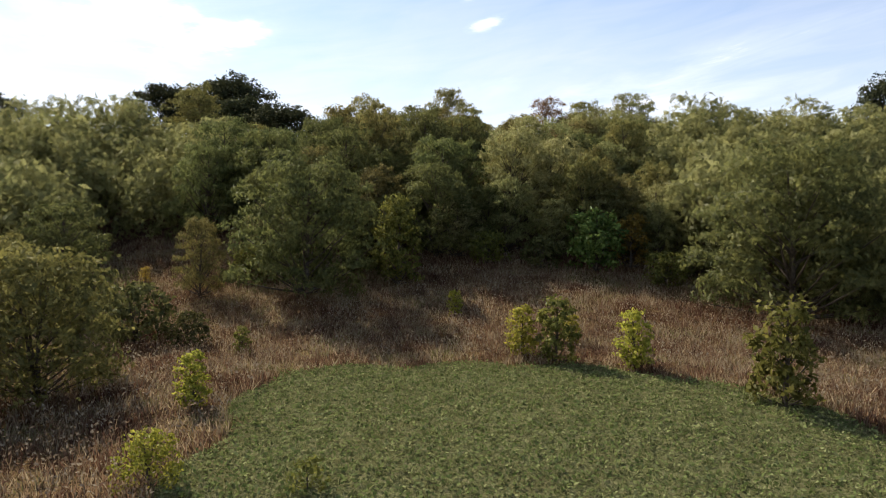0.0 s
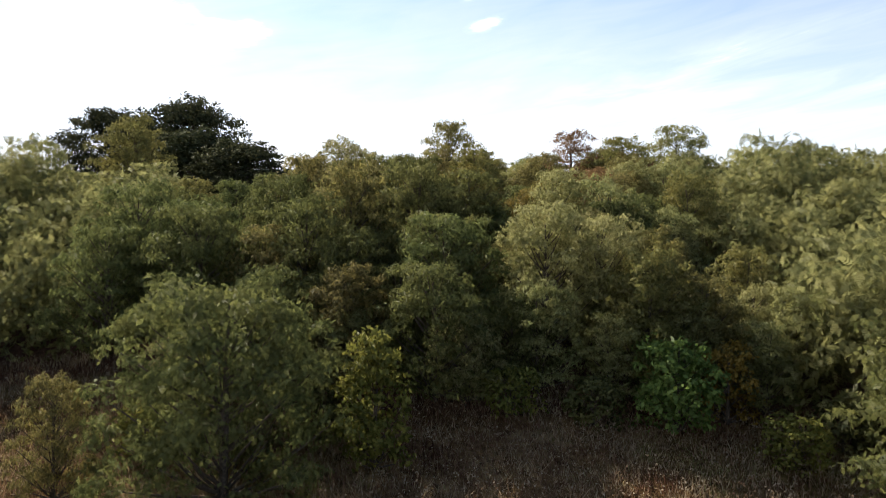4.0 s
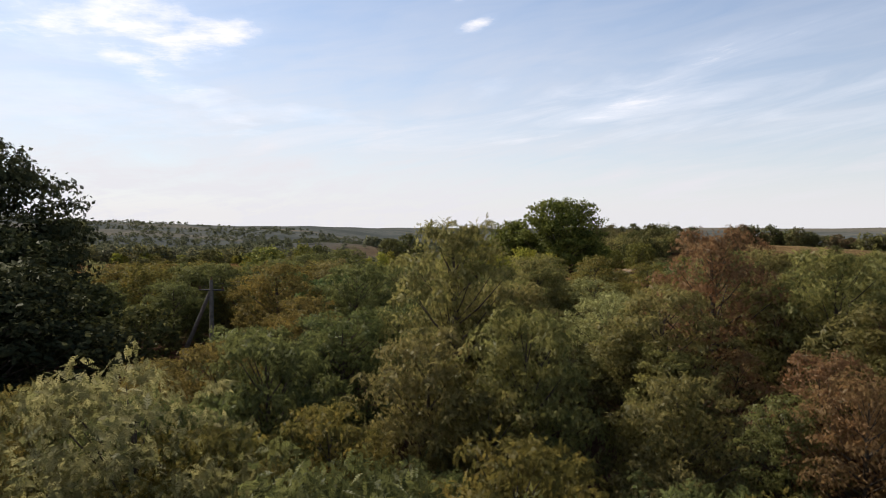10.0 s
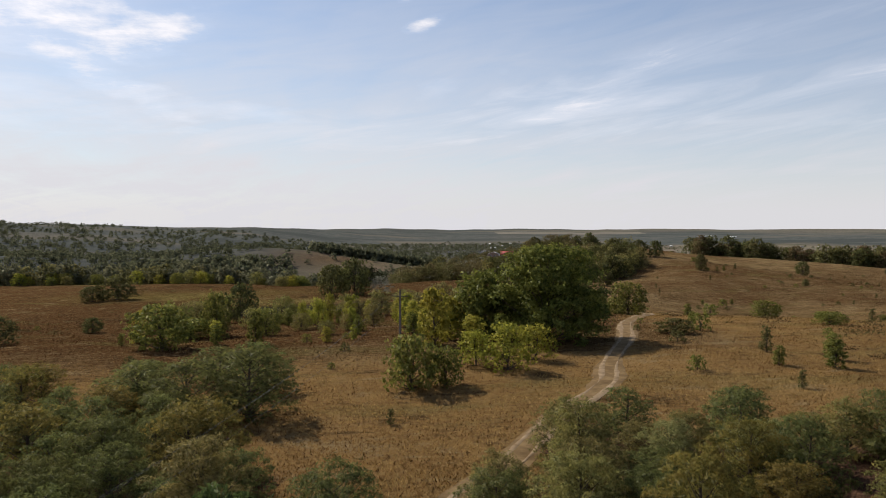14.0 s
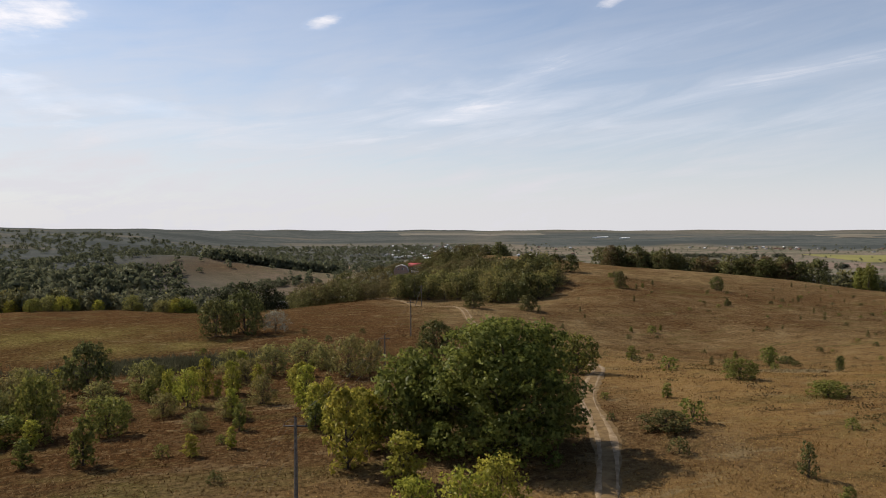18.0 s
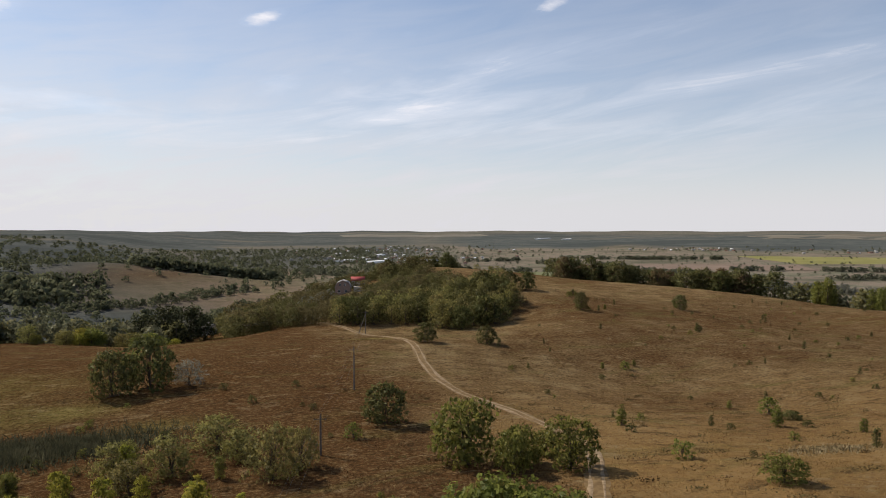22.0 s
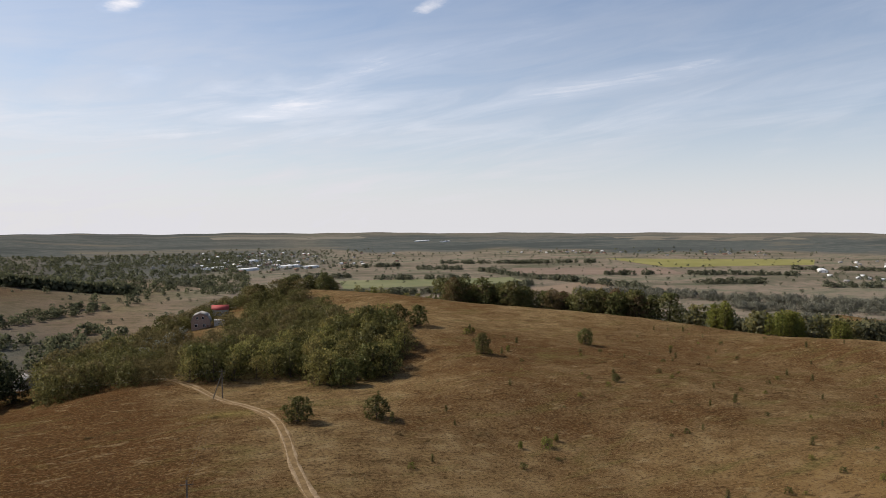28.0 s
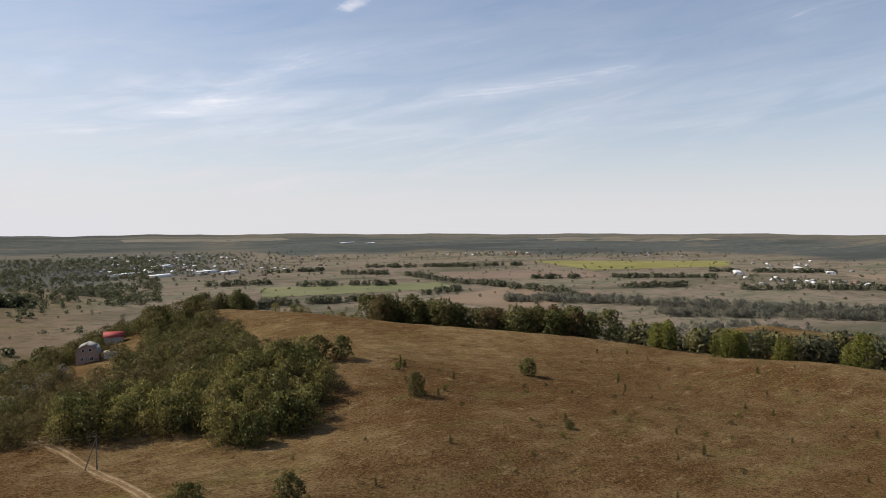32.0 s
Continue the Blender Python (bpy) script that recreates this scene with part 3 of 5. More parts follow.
def wood_mask(x, y):
    """The robinia wood on the slope, with its glade edge to the south and the meadow to the north."""
    south = 66 + 5 * np.exp(-(((x + 27) / 9) ** 2)) - 14 * smooth(22, 34, x) - 12 * smooth(-34, -46, x)
    north = 156 + 4 * np.sin(x * 0.13) + 14 * smooth(-8, -20, x) - 18 * smooth(-9, -5, x) * smooth(16, 10, x) + 10 * smooth(-30, -60, x)
    return (y > south) & (y < north) & (np.abs(x) < 135)


def rust_zone(x, y):
    """Rust-brown grass west of the track and in the hollow of the meadow."""
    west = smooth(60, 36, x) * smooth(186, 222, y)
    south = smooth(46, 20, x) * smooth(225, 190, y) * 0.1
    east = np.exp(-(((x - 250) / 70) ** 2) - ((y - 400) / 60) ** 2) * 0.7
    return np.clip(np.maximum.reduce([west, south, east]), 0, 1)


def fresh_zone(x, y):
    """Greener grass on the shelf west of the track."""
    spots = ((-62, 348, 34, 16), (-18, 318, 9, 5), (-2, 300, 8, 5), (-40, 318, 16, 9), (60, 395, 8, 5))
    return np.clip(sum(np.exp(-(((x - a) / u) ** 2) - ((y - b) / v) ** 2) for a, b, u, v in spots), 0, 1)


def straw_zone(x, y):
    """Golden straw on the near shelf and east of the track."""
    return np.maximum(smooth(38, 60, x) * smooth(340, 230, y), smooth(206, 182, y)) * smooth(120, 150, y)


def build_ground():
    xs = np.concatenate([-outward(140, 4900, 6, 1.11)[::-1], spaced([(-140, -46, 3), (-46, 46, 1.3), (46, 380, 3.2)]), outward(378, 4900, 6, 1.10)])
    ys = np.concatenate([-outward(60, 1500, 8, 1.25)[::-1], spaced([(-60, 10, 4), (10, 72, 1.1), (72, 560, 3)]), outward(558, 4980, 5, 1.055)])
    X, Y = np.meshgrid(xs, ys)
    Zz = height(X, Y)
    nx, ny = len(xs), len(ys)
    i = np.arange(nx * ny).reshape(ny, nx)
    F = np.stack([i[:-1, :-1], i[:-1, 1:], i[1:, 1:], i[1:, :-1]], -1).reshape(-1, 4)
    me = mesh_of("ground", np.stack([X, Y, Zz], -1).reshape(-1, 3), F, GROUND)
    me.polygons.foreach_set("use_smooth", np.ones(len(F), bool))
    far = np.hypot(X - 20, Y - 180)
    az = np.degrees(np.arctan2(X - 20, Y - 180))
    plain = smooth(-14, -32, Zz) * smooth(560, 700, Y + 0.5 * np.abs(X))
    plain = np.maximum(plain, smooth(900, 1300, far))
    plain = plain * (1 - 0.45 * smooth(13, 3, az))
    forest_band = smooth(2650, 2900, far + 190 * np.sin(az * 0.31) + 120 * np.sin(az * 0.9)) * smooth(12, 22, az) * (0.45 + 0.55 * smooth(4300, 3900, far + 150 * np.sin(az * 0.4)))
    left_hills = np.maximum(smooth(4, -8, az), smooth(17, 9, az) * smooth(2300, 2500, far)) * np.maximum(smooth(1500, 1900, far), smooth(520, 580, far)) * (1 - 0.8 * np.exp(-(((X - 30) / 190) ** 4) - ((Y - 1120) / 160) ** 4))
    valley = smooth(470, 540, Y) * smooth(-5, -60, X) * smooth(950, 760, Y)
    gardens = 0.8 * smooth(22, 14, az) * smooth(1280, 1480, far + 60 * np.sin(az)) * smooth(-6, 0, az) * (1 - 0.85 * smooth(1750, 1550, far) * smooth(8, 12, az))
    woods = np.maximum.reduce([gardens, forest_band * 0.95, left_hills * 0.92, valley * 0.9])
    straw = straw_zone(X, Y)
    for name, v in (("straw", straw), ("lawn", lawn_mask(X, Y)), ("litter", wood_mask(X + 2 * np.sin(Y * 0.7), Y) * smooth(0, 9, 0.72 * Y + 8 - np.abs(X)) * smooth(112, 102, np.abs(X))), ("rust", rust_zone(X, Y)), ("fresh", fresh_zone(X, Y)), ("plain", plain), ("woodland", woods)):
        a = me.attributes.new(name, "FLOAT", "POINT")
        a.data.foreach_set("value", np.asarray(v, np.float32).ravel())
    ob = new("ground", me)
    tagged(ob, "dry brown meadow slopes, a mown green and a wide river plain", "ground", kind="structure")


build_ground()

# ---- tree stock ----
ROB = [make_tree("robinia", 11 + i, 10, 7.8, 11000, 0.36, (ROBINIA_SILVER, ROBINIA, ROBINIA_DEEP, ROBINIA_SILVER, ROBINIA, ROBINIA_DEEP, ROBINIA_GOLD)[i], 0.06, 50, 0.55, lump=0.95, broad=0.46) for i in range(7)]
ROB_RUST = make_tree("robinia_rust", 31, 10, 7.4, 6000, 0.34, RUST, 0.2, 36, 0.4)
ROB_FAR = [make_tree("robinia_far", 41 + i, 10, 8, 900, 0.85, (ROBINIA_SILVER, ROBINIA, ROBINIA)[i], 0.05, 30, 0.4, lump=1.15, broad=0.6) for i in range(3)]
ROB_MID = [make_tree("robinia_mid", 35 + i, 10, 8, 4200, 0.48, (ROBINIA, ROBINIA_DEEP, ROBINIA_GOLD)[i], 0.02, 40, 0.4, lump=1.1, broad=0.6) for i in range(3)]
ROB_GREEN = make_tree("ailanthus", 39, 6, 5.4, 4200, 0.5, EMERALD, 0.0, 34, 0.5, lump=1.1, broad=0.5, stems=3)
ROB_THIN = [make_tree("robinia_thin", 45 + i, 10, 8.4, 640, 0.9, (ROBINIA, OLIVE, GREEN)[i], 0.04, 34, 0.4, lump=1.05, broad=0.55) for i in range(3)]
BIG_PALE = make_tree("robinia_big_pale", 52, 12, 12, 20000, 0.40, ROBINIA_DEEP, 0.02, 60, 0.5, lump=0.95, broad=0.55)
BIG_ROB = make_tree("robinia_big", 51, 12, 12, 20000, 0.40, ROBINIA_DEEP, 0.02, 56, 0.5, lump=0.95, broad=0.55)
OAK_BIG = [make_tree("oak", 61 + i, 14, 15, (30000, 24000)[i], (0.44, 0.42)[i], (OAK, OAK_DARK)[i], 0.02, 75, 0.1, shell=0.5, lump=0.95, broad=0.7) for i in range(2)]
OAK_SMALL = make_tree("oak_small", 63, 14, 15, 6000, 0.85, OAK, 0.02, 80, 0.1, shell=0.45, broad=0.7)
COLUMN = make_tree("column", 71, 8, 4.4, 4200, 0.34, GREEN, 0.0, 34, -0.8, 0.8, lump=1.5, broad=0.6)
LEAFY = make_tree("leafy", 73, 6, 5, 3200, 0.36, MAPLE, 0.0, 30, 0.2, lump=1.5, broad=0.65)
SAPLING = [make_tree("sapling", 81 + i, 4, 2.5, 1500, 0.27, (GREEN, LIME)[i % 2], 0.0, 24, 0.1, slim=0.85, lump=1.5, broad=0.65) for i in range(4)]
BUSH_DARK = make_tree("bush_dark", 91, 4, 4.6, 1700, 0.36, DARKBUSH, 0.0, 40, 0.0, stems=3, lump=1.15, broad=0.65)
BUSH_GREEN = make_tree("bush_green", 92, 4, 4.6, 1700, 0.36, GREEN, 0.0, 40, 0.0, stems=3, lump=1.15, broad=0.65)
BUSH_LIME = make_tree("bush_lime", 93, 4, 4.2, 1600, 0.3, LIME, 0.0, 34, 0.0, stems=3, lump=1.2, broad=0.65)
BUSH_OLIVE = make_tree("bush_olive", 95, 4, 4.6, 1700, 0.34, OLIVE, 0.0, 40, 0.0, stems=3, lump=1.1, broad=0.55)
WILLOW = make_tree("willow", 96, 6.6, 7, 8500, 0.34, OLIVE, 0.0, 70, -0.2, stems=3, lump=1.1)
BUSH_GREY = make_tree("bush_grey", 94, 4, 5.0, 1500, 0.28, GREYBUSH, 0.02, 24, 0.0, stems=3, lump=1.2)
GOLD = make_tree("gold", 99, 5, 3.4, 1600, 0.26, YELLOW, 0.03, 22, 0.2, lump=1.4, broad=0.6)
LOW_BUSH = make_tree("low_bush", 101, 2, 2.6, 240, 0.34, DARKBUSH, 0.0, 14, 0.0, stems=3, lump=1.3, broad=0.65)
LOW_GREEN = make_tree("low_green", 102, 2, 2.4, 240, 0.34, GREEN, 0.0, 14, 0.0, stems=3, lump=1.3, broad=0.65)
YOUNG_PINE = make_tree("young_conifer", 103, 4, 2.2, 700, 0.3, DARKBUSH, 0.0, 22, -0.3, 0.75, lump=1.3, broad=0.5)


def scatter(x0, x1, y0, y1, step, jitter, seed, keep):
    r = np.random.default_rng(seed)
    out = []
    for j, y in enumerate(np.arange(y0, y1, step * 0.87)):
        for x in np.arange(x0 + (j % 2) * step * 0.5, x1, step):
            px, py = x + r.uniform(-jitter, jitter), y + r.uniform(-jitter, jitter)
            if keep(px, py):
                out.append((px, py, r.random(), r.random()))
    return out


def joined(name, stock, places, label, category, mat=None):
    """Many far plants as one object: the crown and trunk meshes laid down at each place (x, y, scale, turn)."""
    cache = {}
    V, F, N, S, n0 = [], [], [], [], 0
    for k, x, y, s, a in places:
        if k not in cache:
            me = stock[k][1]
            v, f = np.empty(len(me.vertices) * 3, np.float32), np.empty(len(me.loops), np.int32)
            me.vertices.foreach_get("co", v), me.loops.foreach_get("vertex_index", f)
            cache[k] = v.reshape(-1, 3), f.reshape(-1, 4), LIE[me.name]
        v, f, q = cache[k]
        c, t = math.cos(a), math.sin(a)
        w = np.stack([v[:, 0] * c - v[:, 1] * t, v[:, 0] * t + v[:, 1] * c, v[:, 2]], 1) * s
        V.append(w + np.array([x, y, level(x, y)])), F.append(f + n0), S.append(len(v) // 4), N.append(np.stack([q[:, 0] * c - q[:, 1] * t, q[:, 0] * t + q[:, 1] * c, q[:, 2]], 1))
        n0 += len(v)
    me = mesh_of(name, np.concatenate(V), np.concatenate(F), mat or stock[0][1].materials[0], np.concatenate(N))
    spray = me.attributes.new("spray", "FLOAT_VECTOR", "POINT")
    spray.data.foreach_set("vector", np.tile(np.array([0, 0, 0, 0.45, 1, 0, 1, 0, 0, 0.45, -1, 0], np.float32), sum(S)))
    return tagged(new(name, me), label, category, kind="stuff")


# ---- the wood on the slope ----
OAK_SPOTS = [(-38.5, 131, 15.8, 16.5), (-51.5, 134, 15.0, 16.0), (-82, 126, 13.0, 14.0), (83, 122, 16.0, 15.0), (-24.5, 111, 8.8, 13.0), (-34, 120, 10.5, 15.0)]


def wood_keep(x, y):
    if any(math.hypot(x - a, y - b) < 8 for a, b, _, _ in OAK_SPOTS) or math.hypot(x + 37, y - 107) < 5 or math.hypot(x - 1.8, y - 109) < 4 or math.hypot(x + 13.5, y - 116.5) < 5.5 or math.hypot((x + 8) / 7, (y - 132) / 6.5) < 1:
        return False
    if (-66 < x < -26 and 112 < y < 131) or (-34 < x < -14.5 and 99 < y < 122):
        return False
    return bool(wood_mask(x, y)) and abs(x) < 0.72 * y + 6 and abs(x) < 105


def wood_scale(y):
    return float(np.interp(y, [60, 85, 97, 110, 135, 160], [0.98, 0.95, 0.86, 0.64, 0.50, 0.46]))


outskirts = []
for x, y, a, b in scatter(-110, 110, 50, 178, 5.0, 1.9, 3, wood_keep):
    close = abs(x) < 26 and y < 150
    rusty = (a > 0.95 and 98 < y < 120 and 8 < x < 40) or (27 > x > 12 and 98 < y < 122 and a > 0.52)
    size = wood_scale(y) * (0.72 + 0.42 * b) * (0.66 if x < -22 and 98 < y < 132 else 1)
    if x > 22 and 94 < y < 125 or x < -40 and 78 < y < 112:
        size *= 1.25
    spread = 1.28 if y > 106 else 1.0
    if rusty:
        plant("rusty_robinia", ROB_RUST, x, y, size, a * 997, "robinia tree with thinning rust-brown autumn foliage", group="rusty trees of the wood")
    elif close:
        # leaf colour carries light and shade: deep on the shaded left, paler front right
        plant("robinia_tree", ROB[(2, 5, 2, 5, 1, 5)[int(a * 5.99)] if x < 1 and y < 86 else (0, 4, 3, 1, 1, 5)[int(a * 5.99)] if y < 83 or (x > 5 and y < 100 and b > 0.55) else ((4, 1, 2, 1, 6, 3) if x > 2 and y > 95 else (1, 2, 4, 5, 1, 6) if y < 90 or x > 0 else (2, 6, 2, 5, 1, 5))[int(a * 5.99)]], x, y, size * spread, a * 997, "robinia tree with feathery olive-green foliage in a dense wood", group="trees of the robinia wood", stretch=(0.92 + 0.2 * b) / spread)
    elif y > 120 and abs(x) < 48:
        plant("robinia_tree", ROB_MID[(0, 1, 1)[int(b * 2.99)] if x > -8 else (1, 1, 2)[int(b * 2.99)]], x, y, size * spread, a * 997, "low robinia tree with feathery leaves on the wood's upper edge", group="trees of the robinia wood", stretch=(0.92 + 0.2 * a) / spread)
    else:
        outskirts.append((int(a * 1.99) if y < 78 else 1 + int(a * 1.99), x, y, size, a * 9))
joined("robinia_wood", ROB_FAR, outskirts, "dense wood of olive-green robinia trees on a slope", "wood")
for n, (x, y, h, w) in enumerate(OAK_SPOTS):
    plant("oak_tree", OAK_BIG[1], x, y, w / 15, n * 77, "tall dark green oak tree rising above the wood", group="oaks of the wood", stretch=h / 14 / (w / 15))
for n, (x, y, h) in enumerate(((-46, 116, 5), (-53, 120, 5.5), (-59, 125, 5), (-42, 125, 6), (-29, 104, 4.5), (-18, 104, 4), (-27, 127, 5), (-20, 120, 4.5), (-62, 118, 5))):
    plant("bush", BUSH_DARK, x, y, h / 4, n * 63, "dark undergrowth shrub in the shade of oaks", "bush", "undergrowth of the oaks", stretch=0.9)
for n, (x, y, h) in enumerate(((-8.5, 132, 4.8), (-5, 134, 4.6), (-11.5, 133, 5.0), (-7, 136.5, 4.6), (-3.5, 130, 4.2), (-12.5, 129, 4.6), (-9.5, 127.5, 4.4), (-6, 128, 4.2))):
    plant("ailanthus_tree", ROB_GREEN, x, y, h / 6, n * 51, "emerald-green young ailanthus tree at the upper edge of the wood", group="young ailanthus trees")
plant("robinia_tree", ROB[1], -37, 107, 1.25, 20, "tall robinia tree with olive crown before dark oaks")
plant("robinia_tree", ROB[4], 1.8, 109, 1.02, 70, "tall pale-topped robinia tree with open feathery crown", stretch=1.12)
plant("robinia_tree", ROB[3], -8.8, 92, 1.18, 10, "tall robinia tree with feathery green crown")
plant("rusty_robinia", ROB_RUST, 18.5, 114, 1.06, 130, "robinia tree with thinning rust-brown autumn foliage", group="rusty trees of the wood")
plant("robinia_tree", ROB[0], 32, 113, 1.12, 200, "tall robinia tree with pale olive crown")

# ---- glade edge ----
# pale leaves only, to lighten this shaded edge by colour
for n, (x, y, s) in enumerate(((2, 66.5, 0.62), (7, 68, 0.75), (11.5, 67, 0.6), (17, 68.5, 0.7), (21.5, 66, 0.62), (25, 69, 0.75), (-5.5, 67.5, 0.6), (-16, 66, 0.6))):
    plant("robinia_tree", ROB[(0, 3)[n % 2]], x, y, s, n * 71, "young robinia tree with low foliage at the wood's edge", group="young robinias of the wood's edge")
plant("robinia_tree", ROB[4], -20, 58, 0.5, 33, "slim young robinia tree with light green leaves in weeds", stretch=1.35)
plant("robinia_tree", BIG_ROB, -11, 57.5, 1.0, 15, "spreading robinia tree with branches hanging to the weeds")
plant("robinia_tree", BIG_PALE, 28.5, 54.0, 1.22, 140, "large spreading robinia tree shading the glade's edge", stretch=0.95)
plant("robinia_tree", ROB[2], -31, 57, 0.92, 40, "robinia tree with olive crown standing in brown weeds")
plant("robinia_tree", ROB[1], -38, 52, 0.9, 90, "robinia tree with olive crown standing in brown weeds")
# added trees, mostly unseen left of the view, that cast shade on the weeds
for x, y, s in ((-35, 40, 0.9), (-41, 33, 0.95), (-46, 45, 1.0), (-34, 24, 0.8), (-30, 47, 0.8), (-31, 34, 0.95), (-28.5, 25.5, 0.8)):
    plant("robinia_tree", ROB[1], x, y, s, x * 9, "robinia tree with olive crown standing in brown weeds")
plant("willow_shrub", WILLOW, -20.8, 35.5, 1.12, 30, "round yellow-green willow shrub in dark weeds", "shrub", stretch=1.05)
# second willow, added about at the view's left edge to shade the near weeds
plant("willow_shrub", WILLOW, -23.4, 29.2, 1.0, 120, "round yellow-green willow shrub in dark weeds", "shrub")
plant("columnar_tree", COLUMN, -3.4, 60.4, 0.97, 0, "narrow upright tree with grey-green leaves", "tree")
plant("maple_tree", LEAFY, 15.1, 64, 1.0, 60, "young maple tree with fresh green leaves", "tree")
plant("maple_tree", GOLD, 18.6, 65, 1.05, 10, "young tree with golden yellow autumn leaves", "tree")
for x, y, s, k, a in ((7.3, 41.2, 1.0, 0, 10), (5.4, 42.5, 0.8, 1, 50), (11.6, 39.6, 0.85, 1, 90), (17.3, 33.4, 1.33, 2, 20), (-11.8, 33, 0.68, 1, 70), (-12.6, 44.2, 0.45, 0, 33), (9.2, 46, 0.5, 1, 5), (1.5, 53, 0.5, 3, 61)):
    plant("sapling", SAPLING[k], x, y, s, a, "young tree with bright yellow-green leaves among dry weeds" if k % 2 else "young tree with fresh green leaves among dry weeds", "sapling", "saplings of the glade")
plant("bush", BUSH_LIME, -10.2, 24, 0.5, 0, "low bush with yellow-green leaves beside the mown green", "bush")
plant("bush", BUSH_DARK, -21.2, 48.2, 1.05, 0, "dark green bush in brown weeds", "bush")
plant("bush", LOW_GREEN, -4.5, 23.6, 0.55, 0, "low green bush on the mown green", "bush")
plant("bush", GOLD, -26.6, 62.6, 0.3, 0, "low bush in bright yellow flower", "bush")
plant("bush", BUSH_DARK, -17, 46.5, 0.6, 80, "dark green bush in brown weeds", "bush")
for x, y, a in ((20.5, 60.5, 1), (24.5, 62.5, 2), (-17, 62, 3), (-7, 63.5, 4), (5, 65.5, 5), (10, 64.5, 6)):
    plant("bush", (BUSH_DARK, BUSH_GREEN)[a % 2], x, y, 0.75, a * 50, "shrub at the shaded edge of the wood", "bush", "shrubs of the wood's edge")

# ---- meadow trees and shrubs: x, y, height, width ----
plant("oak_tree", OAK_BIG[0], 26.2, 203.5, 1.07, 0, "broad dark green oak tree beside the dirt track", stretch=0.95)
plant("oak_tree", OAK_SMALL, 17.5, 208.5, 0.66, 0, "smaller oak tree with olive leaves beside a big oak", stretch=1.15)
DARK_BUSHES = [
    (-62.5, 223.6, 4.7, 6.1), (-85.5, 342, 7.5, 11), (-55.9, 246, 3, 3.6), (-13.4, 328, 10.2, 8.6), (-6, 334, 12, 10.5),
    (38, 285.5, 7.4, 7.8), (73.5, 374, 6.2, 6.9), (93.8, 371, 6, 6.3), (160, 423.5, 7.9, 5.2), (222, 437, 7, 6.5),
    (-30.4, 266, 9, 7.5), (46, 203, 2.2, 5.1), (183.5, 377, 2.6, 2.6), (126.5, 277, 1.9, 3.6), (-92, 338, 5, 7),
]
GREEN_BUSHES = [
    (-33, 214, 6.9, 9), (-19, 228.4, 4.9, 5.1), (4.3, 176.5, 5.9, 5.6), (8.1, 177.3, 4.2, 3.7), 
    (43, 256, 9.4, 9.4), (47, 248, 5.9, 4.8), (55.5, 247, 7.1, 7.2), (55.6, 255, 3.8, 4.6),
    (-28.6, 232, 8, 5.1), (-32.5, 229, 3.7, 6.6), (50, 252, 5.5, 6), (77.2, 230.5, 3.4, 5.2), (78.9, 213.7, 2.2, 5.2),
]
YELLOW_TREES = [
    (6.4, 234, 6.6, 3.2), (9.2, 203, 8.6, 4.7), (9.3, 230, 4.5, 3.6), (-4.9, 252, 5.6, 3.0), (-9.2, 252, 6.6, 2.6), (-11, 243, 5.8, 3.6),
    (11.4, 216, 5.5, 4.7), (6, 244.5, 5.8, 3.4), (-14.9, 252, 5.1, 2.4), (14, 197, 5, 4), (12, 208, 7, 4), (59, 252, 2.6, 2.2), (7, 222, 5.5, 3),
]
LIME_BUSHES = [(16.2, 183, 5.6, 5.6), (12.8, 186, 4.4, 4.3), (21, 189, 4.6, 4.6)]
OLIVE_TREES = [(15.6, 260, 7.6, 7.6), (8.6, 280, 5.4, 8), (2, 268, 6, 7), (-6, 270, 5.5, 6), (20, 264, 6, 5), (-20, 258, 6, 6), (-11.2, 167, 6.6, 8.6), (-16, 165, 6.2, 8), (-21, 168, 5.6, 7.5), (-12, 178, 5.4, 6.7), (-17.4, 184, 4, 7), (-24, 178, 4, 7), (-3, 262, 4.5, 6), (12, 272, 5, 6), (-34, 252, 6, 7), (-39, 244, 5, 7)]
rs_hollow = np.random.default_rng(31)
for rows, stock, sh, sw, kind, label in (
    (DARK_BUSHES, BUSH_DARK, 4, 4.6, "bush", "dark green bushy tree standing alone on the dry meadow"),
    (GREEN_BUSHES, BUSH_GREEN, 4, 4.6, "bush", "rounded green bush growing on the dry meadow"),
    (YELLOW_TREES, SAPLING[1], 4, 2.6, "sapling", "slender young tree with yellow-green autumn leaves"),
    (LIME_BUSHES, BUSH_LIME, 4, 4.2, "bush", "yellow-green leafy bush beside the big oak"),
    (OLIVE_TREES, BUSH_OLIVE, 4, 4.6, "robinia_tree", "small olive-green robinia tree on the meadow"),
):
    for n, (x, y, h, w) in enumerate(rows):
        if rows is YELLOW_TREES and n % 3:
            stock, sh, sw = ((SAPLING[3], 4, 2.5), (BUSH_LIME, 4, 4.2))[n % 3 - 1]
        elif rows is YELLOW_TREES:
            stock, sh, sw = SAPLING[1], 4, 2.5
        if rows is OLIVE_TREES:
            stock, sh, sw = (ROB_MID[1], 10, 8) if y < 200 else (BUSH_OLIVE, 4, 4.6)
        plant(kind, stock, x, y, w / sw, n * 67, label, "tree" if "tree" in kind else kind, kind + "s of the meadow", stretch=(h / sh) / (w / sw))
